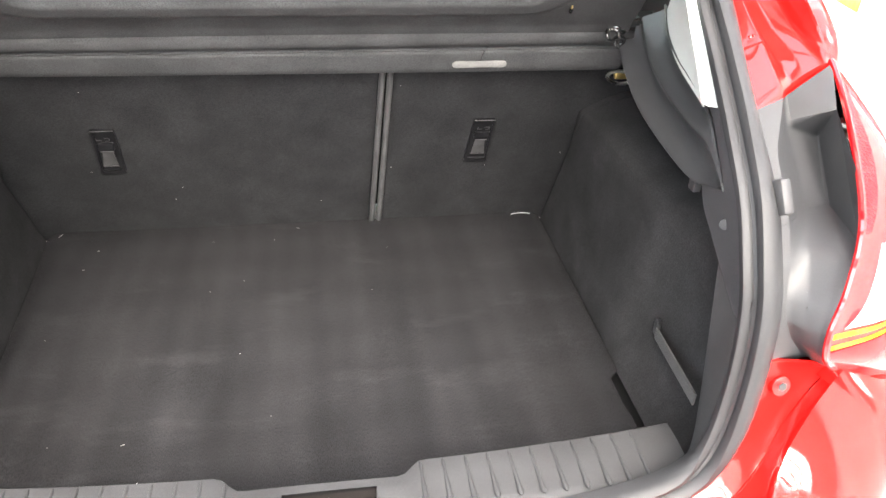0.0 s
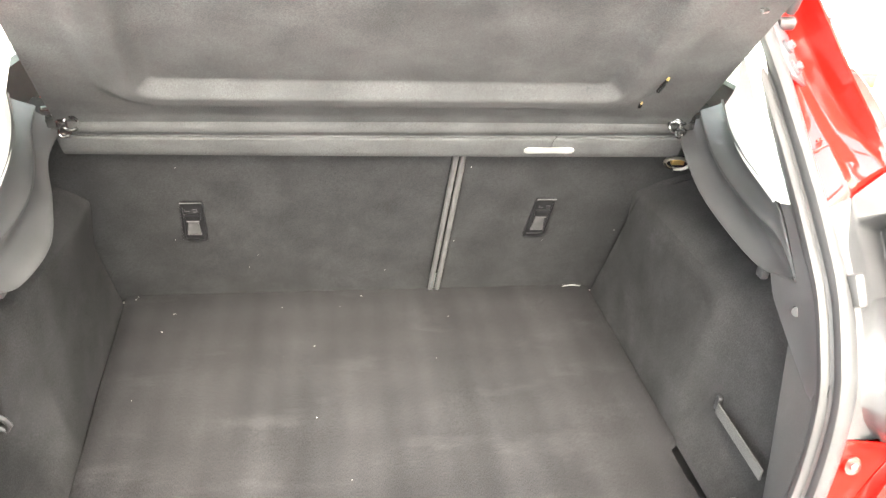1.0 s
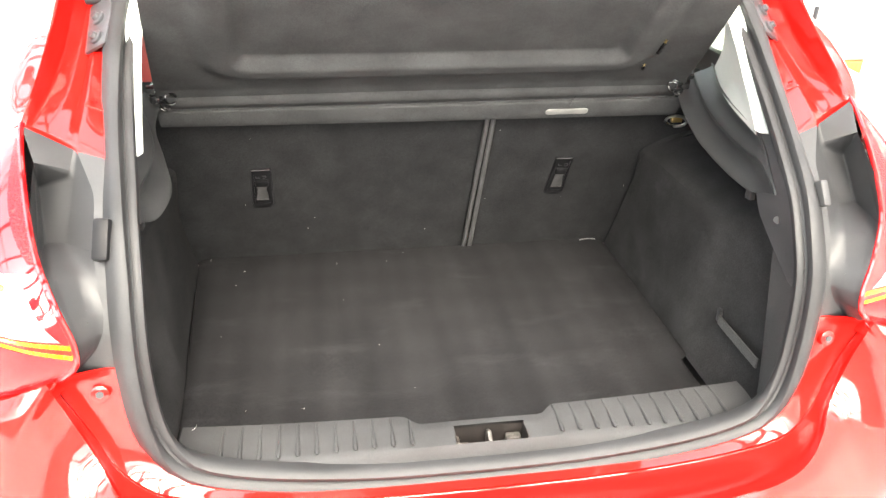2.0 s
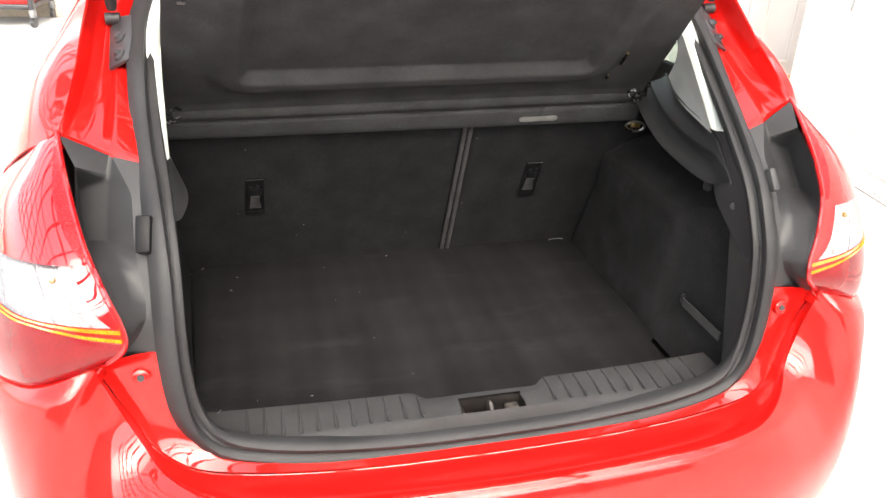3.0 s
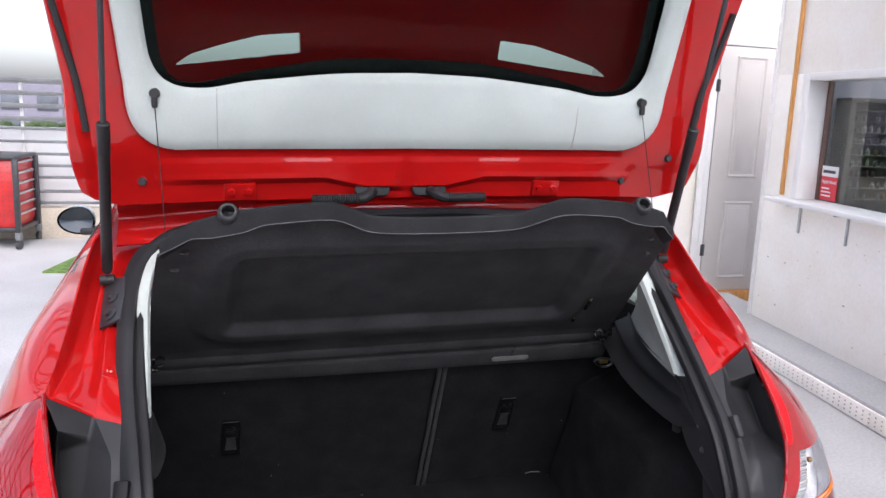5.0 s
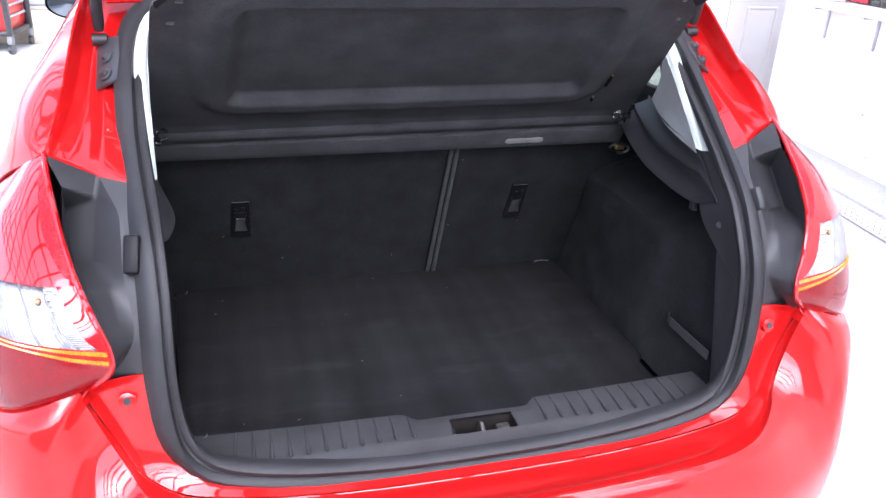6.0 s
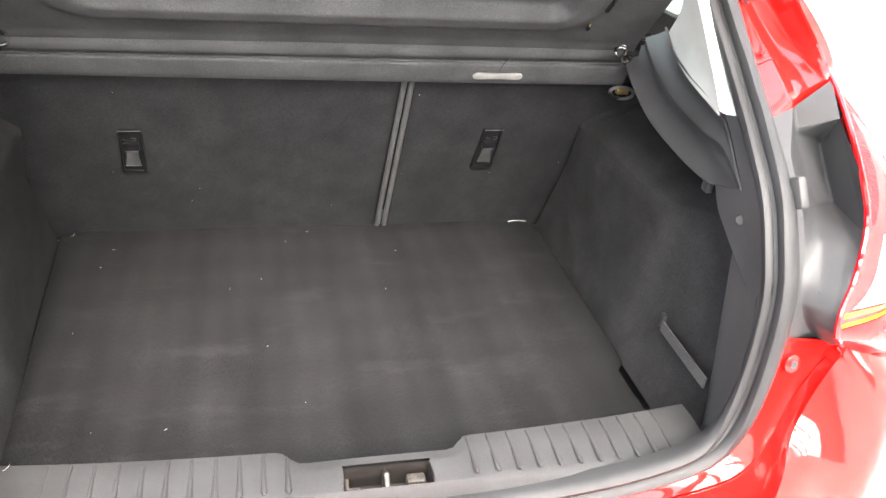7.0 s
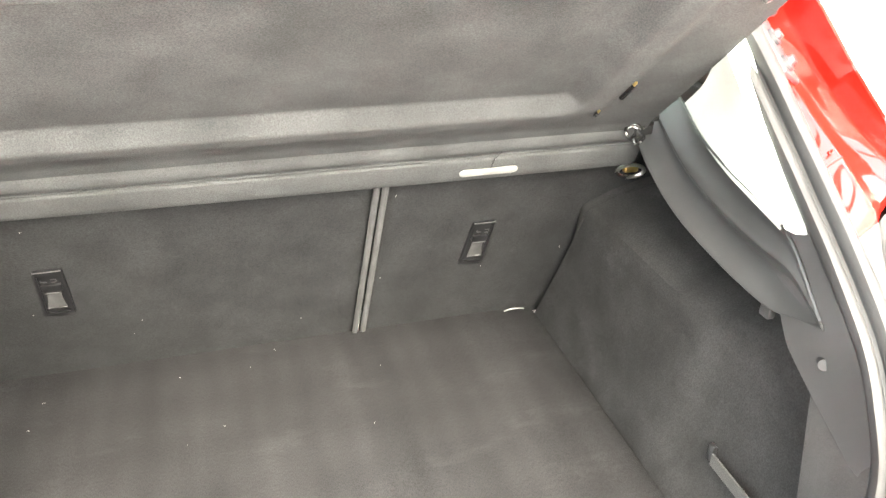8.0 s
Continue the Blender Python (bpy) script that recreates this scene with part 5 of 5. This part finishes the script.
lips = []
for a, h in ((0.045, -0.008), (0.010, -0.008), (0.001, -0.004), (0.0, 0.001), (0.013, 0.0185), (0.0148, 0.0205), (0.0168, 0.0195), (0.024, 0.010), (0.048, 0.001)):
    row = []
    for j in range(121):
        x = -0.462 + 0.924 * j / 120
        k = lip_drop(x) if h > 0.01 else 1.0
        row.append(SH @ Vector((x, shelf_end(x) - a * (k if a < 0.03 else 1), h * k)))
    lips.append(row)
part("rear_lip", sheet(lips), lip_felt, shelf, "folded black felt lip along the rear edge")
part("lip_edge", tube(lips[5], 0.0008, 6), cut_edge, shelf, "pale cut edge of the felt")
for sx in (1, -1):
    kb = Vector((sx * 0.3535, 0.140, 1.4430))
    axis = Vector((0, -0.84, 0.54)).normalized()
    knob = part("cord_knob", lathe([(0.0145, -0.014), (0.0158, -0.006), (0.0158, 0.002), (0.0145, 0.0065), (0.0120, 0.0085), (0.0098, 0.0078), (0.0088, -0.002), (0.0088, -0.010)], kb, axis), plastic_grey, shelf, "round dark grey cord knob with a hollow end", smooth=60)
    part("knob_hollow", tube([kb - axis * 0.009, kb - axis * 0.008], [0.0088, 0.0088], 20), handle_black, knob)
    pv = part("pivot", join(tube([(sx * 0.530, 0.622, 1.066), (sx * 0.556, 0.622, 1.066)], 0.010, 12), box(0.020, 0.034, 0.036, (sx * 0.540, 0.612, 1.080), 0.004), tube([(sx * 0.528, 0.596, 1.092), (sx * 0.552, 0.596, 1.092)], 0.008, 10)), gloss_black, shelf)
    part("hinge_pin", join(tube([(sx * 0.522, 0.590, 1.086), (sx * 0.536, 0.588, 1.090)], 0.0028, 8), tube([(sx * 0.524, 0.604, 1.070), (sx * 0.540, 0.602, 1.072)], 0.0024, 8)), steel, pv)
    # curled hinge clip at the corner, with a glint of wire
    hc = SH @ Vector((sx * 0.508, 0.032, 0.014))
    curl = lambda rad, a0, a1, dx, dz: [hc + Vector((dx + rad * math.cos(a), -0.004 * math.sin(2 * a), dz + rad * math.sin(a))) for a in np.linspace(a0, a1, 14)]
    clip = part("hinge_clip", join(tube(curl(0.0115, 0.4, 5.4, 0, 0.006), 0.0028, 8), tube(curl(0.0085, 2.2, 7.4, sx * 0.012, -0.008), 0.0026, 8), box(0.014, 0.010, 0.018, hc + Vector((sx * 0.016, 0.008, 0.004)), 0.003)), gloss_black, shelf, "curled black plastic hinge clip")
    part("clip_wire", join(tube(curl(0.0080, 0.9, 2.4, 0, 0.005), 0.0011, 6), tube([hc + Vector((sx * 0.002, -0.006, -0.012)), hc + Vector((sx * 0.014, -0.006, -0.010))], 0.0013, 6)), steel, clip)
    for s0, s1, x, wid in (((0.186, 0.226, 0.412, 0.0075), (0.108, 0.122, 0.412, 0.006)) if sx > 0 else ()):
        bend = [SH @ Vector((x - 0.002 * k, s0 + (s1 - s0) * k, shelf_h(x, s0 + (s1 - s0) * k) + 0.003)) for k in (0.0, 0.5, 1.0)]
        tag = part("felt_clip", tube(bend, [wid * 0.5, wid * 0.55, wid * 0.35], 8), gloss_black, shelf, "small black clip in the felt")
        part("clip_tip", tube([bend[2], bend[2] + (bend[2] - bend[1]).normalized() * 0.006], [wid * 0.3, wid * 0.22], 8), brass, tag)
    for s, x in ((0.50, 0.425), (0.44, 0.445)):
        q = SH @ Vector((sx * x, s, shelf_h(x, s) + 0.003))
        part("fixing_tab", box(0.016, 0.006, 0.004, q, 0.001, pose(0, 0, 0, 40, 0, 35 * sx)), clip_grey, shelf)
flap = [(0.588, 1.098), (0.596, 1.090), (0.597, 1.080), (0.597, 1.068), (0.602, 1.056), (0.611, 1.049), (0.622, 1.044), (0.623, 1.039), (0.619, 1.034), (0.630, 1.010), (0.640, 0.996), (0.647, 0.993), (0.665, 1.000)]
fl = cr([(0, y, z) for y, z in flap], 40)
part("front_flap", sheet([[(x, p[1] - 0.004 * (1 - (x / 0.54) ** 2), p[2] + 0.006 * x - 0.002 + k / 39 * (0.0075 - 0.015 * x)) for x in np.linspace(-0.545, 0.548, 61)] for k, p in enumerate(fl)], 0.004), felt, shelf, "ribbed felt strip along the seat backs")
wp = [(math.copysign(abs(math.cos(a)) ** 0.6, math.cos(a)) * 0.047, math.sin(a) * (0.0065 + 0.0075 * abs(math.cos(a)) ** 2)) for a in np.linspace(0, 2 * math.pi, 28, endpoint=False)]
label_m = Matrix.Translation((0.293, 0.6245, 1.0150)) @ Matrix(((1, 0, 0, 0), (0, -0.44, -0.898, 0), (0, 0.898, -0.44, 0), (0, 0, 0, 1)))
part("pull_tab", prism(wp, 0.003, label_m, 0.0008), sticker, shelf, "pale grey bone-shaped patch")
part("pull_cord", tube([(0.300, 0.594, 1.056), (0.297, 0.608, 1.042), (0.293, 0.617, 1.022)], 0.0007, 6), handle_black, shelf, "thin dark cord down to the patch")

# a pale sliver of card at the seat foot
card = part("card_scrap", sheet([[(0.436 + 0.044 * t, 0.856 + 0.003 * math.sin(math.pi * t) + 0.0025 * w, 0.5868 + 0.0012 * math.sin(math.pi * t) + 0.0008 * w) for w in (0.0, 0.5, 1.0)] for t in np.linspace(0, 1, 13)], 0.0006), interior)
card.matrix_world = TIP
tagged(card, "small pale scrap of card at the foot of the seat", "scrap")

# lint on the carpet
rng = random.Random(4)
lints = []
for _ in range(26):
    x, y = rng.uniform(-0.48, 0.48), rng.uniform(0.08, 0.84)
    z = 0.5868
    if rng.random() < 0.25:
        z = rng.uniform(0.64, 0.98)
        p = seat_at(rng.uniform(-0.5, 0.55), z, 0.0015)
    else:
        p = Vector((x, y, z))
    ln = rng.choice((0.0012, 0.0015, 0.002, 0.005))
    a = rng.uniform(0, math.pi)
    lints.append(tube([p, p + Vector((ln * 0.5 * math.cos(a), ln * 0.5 * math.sin(a), 0.001)), p + Vector((ln * math.cos(a + 0.4), ln * math.sin(a + 0.4), 0.0))], 0.0004, 4))
for p0, turn_, ln in ((Vector((-0.525, 0.845, 0.588)), 0.3, 0.016), (Vector((-0.452, 0.078, 0.6835)), 0.1, 0.012)):
    lints.append(tube([p0 + Vector((ln * k * math.cos(turn_ + k), ln * k * math.sin(turn_ + k), 0.002 * math.sin(3 * k))) for k in np.linspace(0, 1, 7)], 0.0003, 5))
lt = part("lint", join(*lints), lint)
lt.matrix_world = TIP
tagged(lt, "scattered white lint on the dark boot carpet", "lint", "", "stuff")

# ---- the yard ----
gb = sheet([[(x, y, 0.0) for x in (-60, -20, -8, -4, -2, 0, 2, 4, 8, 20, 60)] for y in (-60, -20, -8, -4, 0, 4, 8, 8.45)])
ground = part("ground", gb, concrete, None, smooth=0)
tagged(ground, "pale grey concrete yard with faint joints", "ground", "", "structure")
WALL = pose(3.47, 3.90, 0, 0, 0, -97)   # x runs along the wall towards the rear of the car


def wall_box(name, v0, v1, o0, o1, z0, z1, material, parent=None, label="", bevel=0.004):
    b = box(v1 - v0, o1 - o0, z1 - z0, ((v0 + v1) / 2, -(o0 + o1) / 2, (z0 + z1) / 2), bevel)
    bmesh.ops.transform(b, matrix=WALL, verts=b.verts)
    return part(name, b, material, parent, label)


wall = thing("wall_east", "white plastered building wall with a serving window", "wall", kind="structure")
# o is the distance out of the wall's face, minus is into the building
for nm, a in (("lower", (0.0, 7.5, 0.12, 1.035)), ("upper", (0.0, 7.5, 1.92, 3.4))):
    wall_box("wall_part", a[0], a[1], -0.20, 0.0, a[2], a[3], plaster, wall, bevel=0.001)
wall_box("wall_part", 0.0, 0.37, -0.20, 0.0, 1.035, 1.92, plaster, wall, bevel=0.001)
wall_box("wall_part", 2.6, 7.5, -0.20, 0.0, 1.035, 1.92, plaster, wall, bevel=0.001)
wall_box("corner_strip", -0.035, 0.0, -0.22, 0.015, 0.12, 3.4, white_paint, wall)
wall_box("batten", 0.225, 0.255, 0.0, 0.022, 1.075, 3.4, pipe_wood, wall, "orange-brown wooden batten")

win = thing("window_1", "white-framed serving window with dark glass and a sill board", "window", kind="structure")
wall_box("frame_side", 0.37, 0.43, -0.16, 0.02, 1.065, 1.92, white_paint, win)
wall_box("frame_top", 0.43, 2.6, -0.16, 0.02, 1.87, 1.92, white_paint, win)
wall_box("frame_far_side", 2.54, 2.6, -0.16, 0.02, 1.065, 1.87, white_paint, win)
wall_box("sash", 0.43, 0.45, -0.16, -0.12, 1.065, 1.87, frame_brown, win, "reddish brown window sash")
wall_box("sash", 1.30, 1.33, -0.16, -0.12, 1.065, 1.87, dark_metal, win)
wall_box("pane", 0.45, 2.54, -0.145, -0.140, 1.07, 1.87, clear_glass, win, bevel=0).visible_shadow = False
wall_box("sill_board", 0.20, 2.75, -0.16, 0.13, 1.030, 1.063, white_paint, win, "pale painted sill board", 0.006)
for v in (0.47, 0.98, 1.6, 2.2):
    wall_box("bracket", v, v + 0.02, 0.0, 0.012, 0.835, 1.030, grey_steel, win)
    wall_box("bracket", v, v + 0.02, 0.0, 0.11, 1.018, 1.030, grey_steel, win)
# dim office behind the pane
office = thing("wall_office", "dim office interior behind the serving window", "wall", kind="structure")
wall_box("back_wall", 0.2, 3.0, -2.0, -1.95, 0.12, 1.55, far_wall, office)
wall_box("back_wall", 0.2, 0.75, -2.0, -1.95, 1.55, 2.6, far_wall, office)
wall_box("back_wall", 2.7, 3.0, -2.0, -1.95, 1.55, 2.6, far_wall, office)
wall_box("side_wall", 0.2, 0.25, -2.0, -0.2, 0.12, 2.6, far_wall, office)
wall_box("side_wall", 2.95, 3.0, -2.0, -0.2, 0.12, 2.6, far_wall, office)
wall_box("office_ceiling", 0.2, 3.0, -0.75, -0.2, 2.6, 2.65, white_paint, office)
wall_box("office_floor", 0.2, 3.0, -2.0, -0.2, 0.08, 0.12, far_wall, office)
cab = thing("display_cabinet", "dark display cabinet with rows of small bottles", "cabinet")
wall_box("carcass", 0.25, 0.29, -1.80, -0.36, 0.15, 1.74, cab_wood, cab)
wall_box("side_panel", 0.25, 0.42, -0.36, -0.32, 0.15, 1.74, cab_wood, cab)
wall_box("top_panel", 0.25, 0.42, -1.80, -0.32, 1.74, 1.77, cab_wood, cab)
for k in range(9):
    z = 1.06 + 0.078 * k
    wall_box("cabinet_shelf", 0.29, 0.41, -1.80, -0.36, z, z + 0.008, cab_wood, cab, bevel=0.001)
bt = random.Random(9)
bottle_mats = [surface("bottle_" + nm, c, 0.35, 0.1, 40, 0.05, 200, coat=0.3) for nm, c in (("grey", (0.11, 0.11, 0.12)), ("pale", (0.20, 0.195, 0.19)), ("amber", (0.09, 0.055, 0.035)), ("dark", (0.06, 0.06, 0.07)))]
for k in range(8):
    z = 1.068 + 0.078 * k
    for q in range(24):
        if bt.random() < 0.12:
            continue
        o, v, hgt, r = 0.41 + 0.056 * q + bt.uniform(-0.006, 0.006), bt.uniform(0.37, 0.395), bt.uniform(0.040, 0.056), bt.uniform(0.010, 0.014)
        b = tube([(v, o, z), (v, o, z + hgt * 0.62), (v, o, z + hgt * 0.78), (v, o, z + hgt)], [r, r, r * 0.45, r * 0.45], 8)
        bmesh.ops.transform(b, matrix=WALL, verts=b.verts)
        tagged(part("bottle", b, bt.choice(bottle_mats if k < 6 else bottle_mats[:2])), "small bottle on a cabinet shelf", "bottle", "bottles in the cabinet")
sign = thing("counter_sign", "red and white rating card behind the window pane", "sign")
wall_box("card", 0.465, 0.635, -0.136, -0.132, 1.075, 1.235, sign_red, sign, bevel=0)
wall_box("card_top", 0.465, 0.635, -0.136, -0.131, 1.235, 1.305, ink, sign, bevel=0)
wall_box("logo_bar", 0.48, 0.61, -0.131, -0.1295, 1.258, 1.278, dark_metal, sign, bevel=0)
for k, (wd, z) in enumerate(((0.08, 1.150), (0.095, 1.125), (0.10, 1.100))):
    wall_box("text_bar", 0.48, 0.48 + wd, -0.132, -0.1305, z, z + 0.010, ink, sign, bevel=0)
tx = bpy.data.curves.new("words", "FONT")
tx.body, tx.size, tx.extrude = "Highly Rated", 0.030, 0.0008
tob = new("words", tx)
tob.data.materials.append(ink)
tob.parent = sign
tob.matrix_world = WALL @ pose(0.475, 0.1305, 1.190, 90, 0, 0)
# plaster repairs: shallow uneven patches and chips
pr = random.Random(3)
for k in range(60):
    v, z, r = pr.uniform(0.05, 2.6), pr.uniform(0.18, 1.02), pr.choice((0.002, 0.002, 0.003, 0.003, 0.004, 0.007))
    outl = [(r * pr.uniform(0.5, 1.3) * math.cos(a) * 1.6, r * pr.uniform(0.5, 1.2) * math.sin(a)) for a in np.linspace(0, 2 * math.pi, 9, endpoint=False)]
    part("plaster_chip", prism(outl, 0.002, WALL @ pose(v, 0.0, z, 90, 0, 0)), beige, wall)

# raised walkway along the wall
wall_box("pavement", -0.72, 7.5, -0.2, 0.34, 0.0, 0.12, concrete, None, "", 0.012)
tagged(bpy.data.objects["pavement"], "raised pale concrete walkway along the wall", "pavement", "", "structure")
kerb = thing("kerb", "low kerb face of pierced pale blocks", "kerb", kind="structure")
for k in range(2, 30):
    b = box(0.298, 0.02, 0.095, (-1.3 + 0.3 * k, -0.348, 0.052), 0.004)
    bmesh.ops.transform(b, matrix=WALL, verts=b.verts)
    part("block", b, plaster, kerb)
dots = []
for k in range(90):
    for j in range(3):
        b = box(0.008, 0.004, 0.008, (0.3 + 0.05 * k, -0.359, 0.03 + 0.024 * j))
        bmesh.ops.transform(b, matrix=WALL, verts=b.verts)
        dots.append(b)
tagged(part("kerb_holes", join(*dots), beige, kerb, smooth=0), "", "", "", "stuff")

# unseen wall, added to block low sky and darken what the paint mirrors
south = part("sky_blocker", box(26, 0.3, 3.2, (-3.0, -8.6, 1.6), 0.01), unseen_wall_grey)
tagged(south, "unseen plain wall added behind the viewpoint to block low sky", "wall", "", "structure")

# recessed door
north = thing("wall_north", "white plastered wall with a panelled door", "wall", kind="structure")
part("wall_part", box(1.02, 0.2, 3.4, (3.03, 4.90, 1.7), 0.002), plaster, north)
part("wall_part", box(1.4, 0.2, 3.4, (5.20, 4.90, 1.7), 0.002), plaster, north)
part("wall_part", box(0.98, 0.2, 1.0, (4.02, 4.90, 2.9), 0.002), plaster, north)
part("threshold", box(0.98, 0.26, 0.09, (4.02, 4.84, 0.045), 0.01), pipe_wood, north, "orange-brown timber threshold")
door = thing("door_1", "pale grey four-panel door, shut, in a white frame", "door", kind="structure")
part("jamb", box(0.06, 0.14, 2.22, (3.537, 4.83, 1.20), 0.008), white_paint, door)
part("jamb", box(0.06, 0.14, 2.22, (4.48, 4.83, 1.20), 0.008), white_paint, door)
# dark strip in place of the shade between leaf and jamb
part("hinge_gap_shade", box(0.012, 0.03, 2.14, (3.572, 4.790, 1.16), 0.002), dark_metal, door, "dark strip standing for the shaded gap along the hinges")
part("head", box(0.98, 0.14, 0.205, (4.02, 4.83, 2.300), 0.008), white_paint, door)
part("leaf", box(0.872, 0.04, 2.095, (4.014, 4.785, 1.1425), 0.003), door_paint, door)
part("casing", box(0.055, 0.03, 2.30, (3.476, 4.752, 1.22), 0.008), white_paint, door)
part("casing_bead", box(0.018, 0.022, 2.28, (3.513, 4.752, 1.21), 0.006), white_paint, door)
for cx in (3.882, 4.290):
    for z0, z1 in ((0.205, 0.888), (1.095, 2.118)):
        w2, h2 = (0.297, z1 - z0)
        ro = [[(cx + sx2 * (w2 / 2 - ins), 4.765 - dep, (z0 + z1) / 2 + sz2 * (h2 / 2 - ins)) for sx2, sz2 in ((-1, -1), (1, -1), (1, 1), (-1, 1), (-1, -1))] for ins, dep in ((0, 0.0), (0.012, 0.012), (0.03, 0.004), (0.05, 0.010), (0.06, 0.010))]
        part("panel_moulding", sheet(ro), door_paint, door, smooth=20)
        part("panel_field", box(w2 - 0.12, 0.01, h2 - 0.12, (cx, 4.760, (z0 + z1) / 2), 0.003), door_paint, door)
for z in (0.46, 1.865):
    part("hinge", join(tube([(3.566, 4.756, z - 0.05), (3.566, 4.756, z + 0.05)], 0.010, 8), box(0.040, 0.004, 0.10, (3.566, 4.757, z), 0.001)), dark_metal, door)

# terrace edge with a slatted railing
para = thing("parapet", "low beige parapet under the railing", "parapet", kind="structure")
part("base", box(12, 0.25, 0.34, (-6.4, 8.37, 0.17), 0.01), beige, para)
rail = thing("railing", "white horizontal slat railing on the terrace edge", "railing")
for z, h in ((1.713, 0.050), (1.580, 0.050), (1.445, 0.050), (1.309, 0.050), (1.203, 0.030), (1.065, 0.030), (0.933, 0.030), (0.806, 0.030), (0.679, 0.030), (0.526, 0.034), (0.400, 0.030)):
    part("slat", box(12, 0.035, h, (-6.4, 8.25, z), 0.005), slat_grey, rail)
for x in (-1.0, -2.556, -4.2, -5.8, -7.4, -9.0, -10.6):
    part("post", box(0.03, 0.03, 1.42, (x, 8.29, 1.02), 0.004), white_paint, rail)
board = part("white_board", box(12, 0.03, 0.88, (-6.4, 8.40, 0.775), 0.004), board_white)
tagged(board, "white board wall behind the lower railing slats", "board", "", "structure")

cart = thing("tool_cart", "red steel tool cart with pale drawer handles on castors", "tool cart", pose(-2.49, 7.59, 0, 0, 0, -5) @ Matrix.Diagonal((1.0, 1.28, 0.785, 1.0)))
part("body", box(0.62, 0.44, 0.88, (-0.34, 0.25, 0.72), 0.01), tool_red, cart)
part("top_tray", box(0.70, 0.52, 0.05, (-0.34, 0.25, 1.19), 0.012), dark_metal, cart)
part("base_tray", box(0.70, 0.50, 0.06, (-0.34, 0.25, 0.25), 0.01), dark_metal, cart)
for x, y in ((-0.68, 0.01), (0.0, 0.01), (-0.68, 0.49), (0.0, 0.49)):
    part("corner_post", box(0.05, 0.05, 0.96, (x, y, 0.70), 0.008), dark_metal, cart)
    cas = tagged(new("castor"), "")
    cas.parent = cart
    part("wheel", tube([(x - 0.015, y, 0.06), (x + 0.015, y, 0.06)], 0.06, 18), dark_metal, cas)
    part("fork", box(0.05, 0.07, 0.10, (x, y, 0.17), 0.01), slat_grey, cas)
for k in range(6):
    z = 0.40 + 0.135 * k
    dr = part("drawer", box(0.012, 0.40, 0.125, (-0.022, 0.25, z), 0.003), tool_red, cart)
    part("drawer_handle", box(0.025, 0.38, 0.026, (-0.008, 0.25, z + 0.045), 0.006), grey_steel, dr, "pale grey drawer handle")
pegs = []
for a in range(10):
    for b2 in range(12):
        pegs.append(box(0.012, 0.004, 0.012, (-0.60 + 0.058 * a, 0.029, 0.38 + 0.062 * b2)))
tagged(part("perforations", join(*pegs), dark_metal, cart, smooth=0), "", "", "", "stuff")

mat_bm = prism([(-2.03, 6.42), (-1.2, 6.30), (-1.0, 7.35), (-1.80, 7.45)], 0.015)
tagged(part("turf_mat", mat_bm, turf), "small green artificial turf mat on the concrete", "turf mat")

# distance beyond the terrace
for nm, x, y, w, d, h in (("office_block", -12.5, 42, 9, 6, 1.9), ("office_block", -20.5, 45, 6, 6, 2.3), ("office_block", -5.5, 48, 5, 6, 1.5)):
    blk = thing(nm, "distant grey office block with dark windows", "building")
    part("wall", box(w, d, h + 6, (x, y, h / 2 - 3), 0.05), far_block, blk)
    for k in range(int(w / 1.5)):
        for zz in (0.0, 1.05):
            part("far_window", box(0.9, 0.1, 0.7, (x - w / 2 + 0.9 + 1.5 * k, y - d / 2, zz), 0.02), far_glass, blk)
hb = []
hr = random.Random(5)
for k in range(420):
    b = bmesh.new()
    bmesh.ops.create_icosphere(b, subdivisions=1, radius=hr.uniform(0.16, 0.4), matrix=Matrix.Translation((hr.uniform(-26, -2), hr.uniform(33, 35), hr.uniform(-0.7, 0.25))) @ Matrix.Diagonal((1, 1, 0.7, 1)))
    hb.append(b)
tagged(part("hedge", join(*hb), far_green, smooth=0), "distant dark green hedge", "hedge", "", "stuff")
far_ground = part("backdrop", box(200, 80, 0.1, (-40, 58, -1.0)), beige)
tagged(far_ground, "distant pale land below the terrace", "land", "", "structure")

# light steel canopy frame over the yard, seen only as dark lines mirrored in the paint
frame_top = thing("canopy_frame", "thin dark steel canopy frame over the parked car", "canopy frame")
for k in range(15):
    part("rafter", box(11.8, 0.08, 0.10, (-2.95, -5.4 + 0.95 * k, 3.45), 0.004), dark_metal, frame_top)
for x in (-8.7, -7.6, -6.5, -5.4, -4.3, -3.2, -2.1, -1.0, 0.1, 1.2, 2.3):
    part("purlin", box(0.07, 13.6, 0.06, (x, 1.15, 3.53), 0.004), dark_metal, frame_top)
for x, yy in ((-8.7, -5.4), (-8.7, -1.6), (-8.7, 2.2), (2.2, -5.4)):
    part("post", box(0.08, 0.08, 3.43, (x, yy, 1.715), 0.005), dark_metal, frame_top)
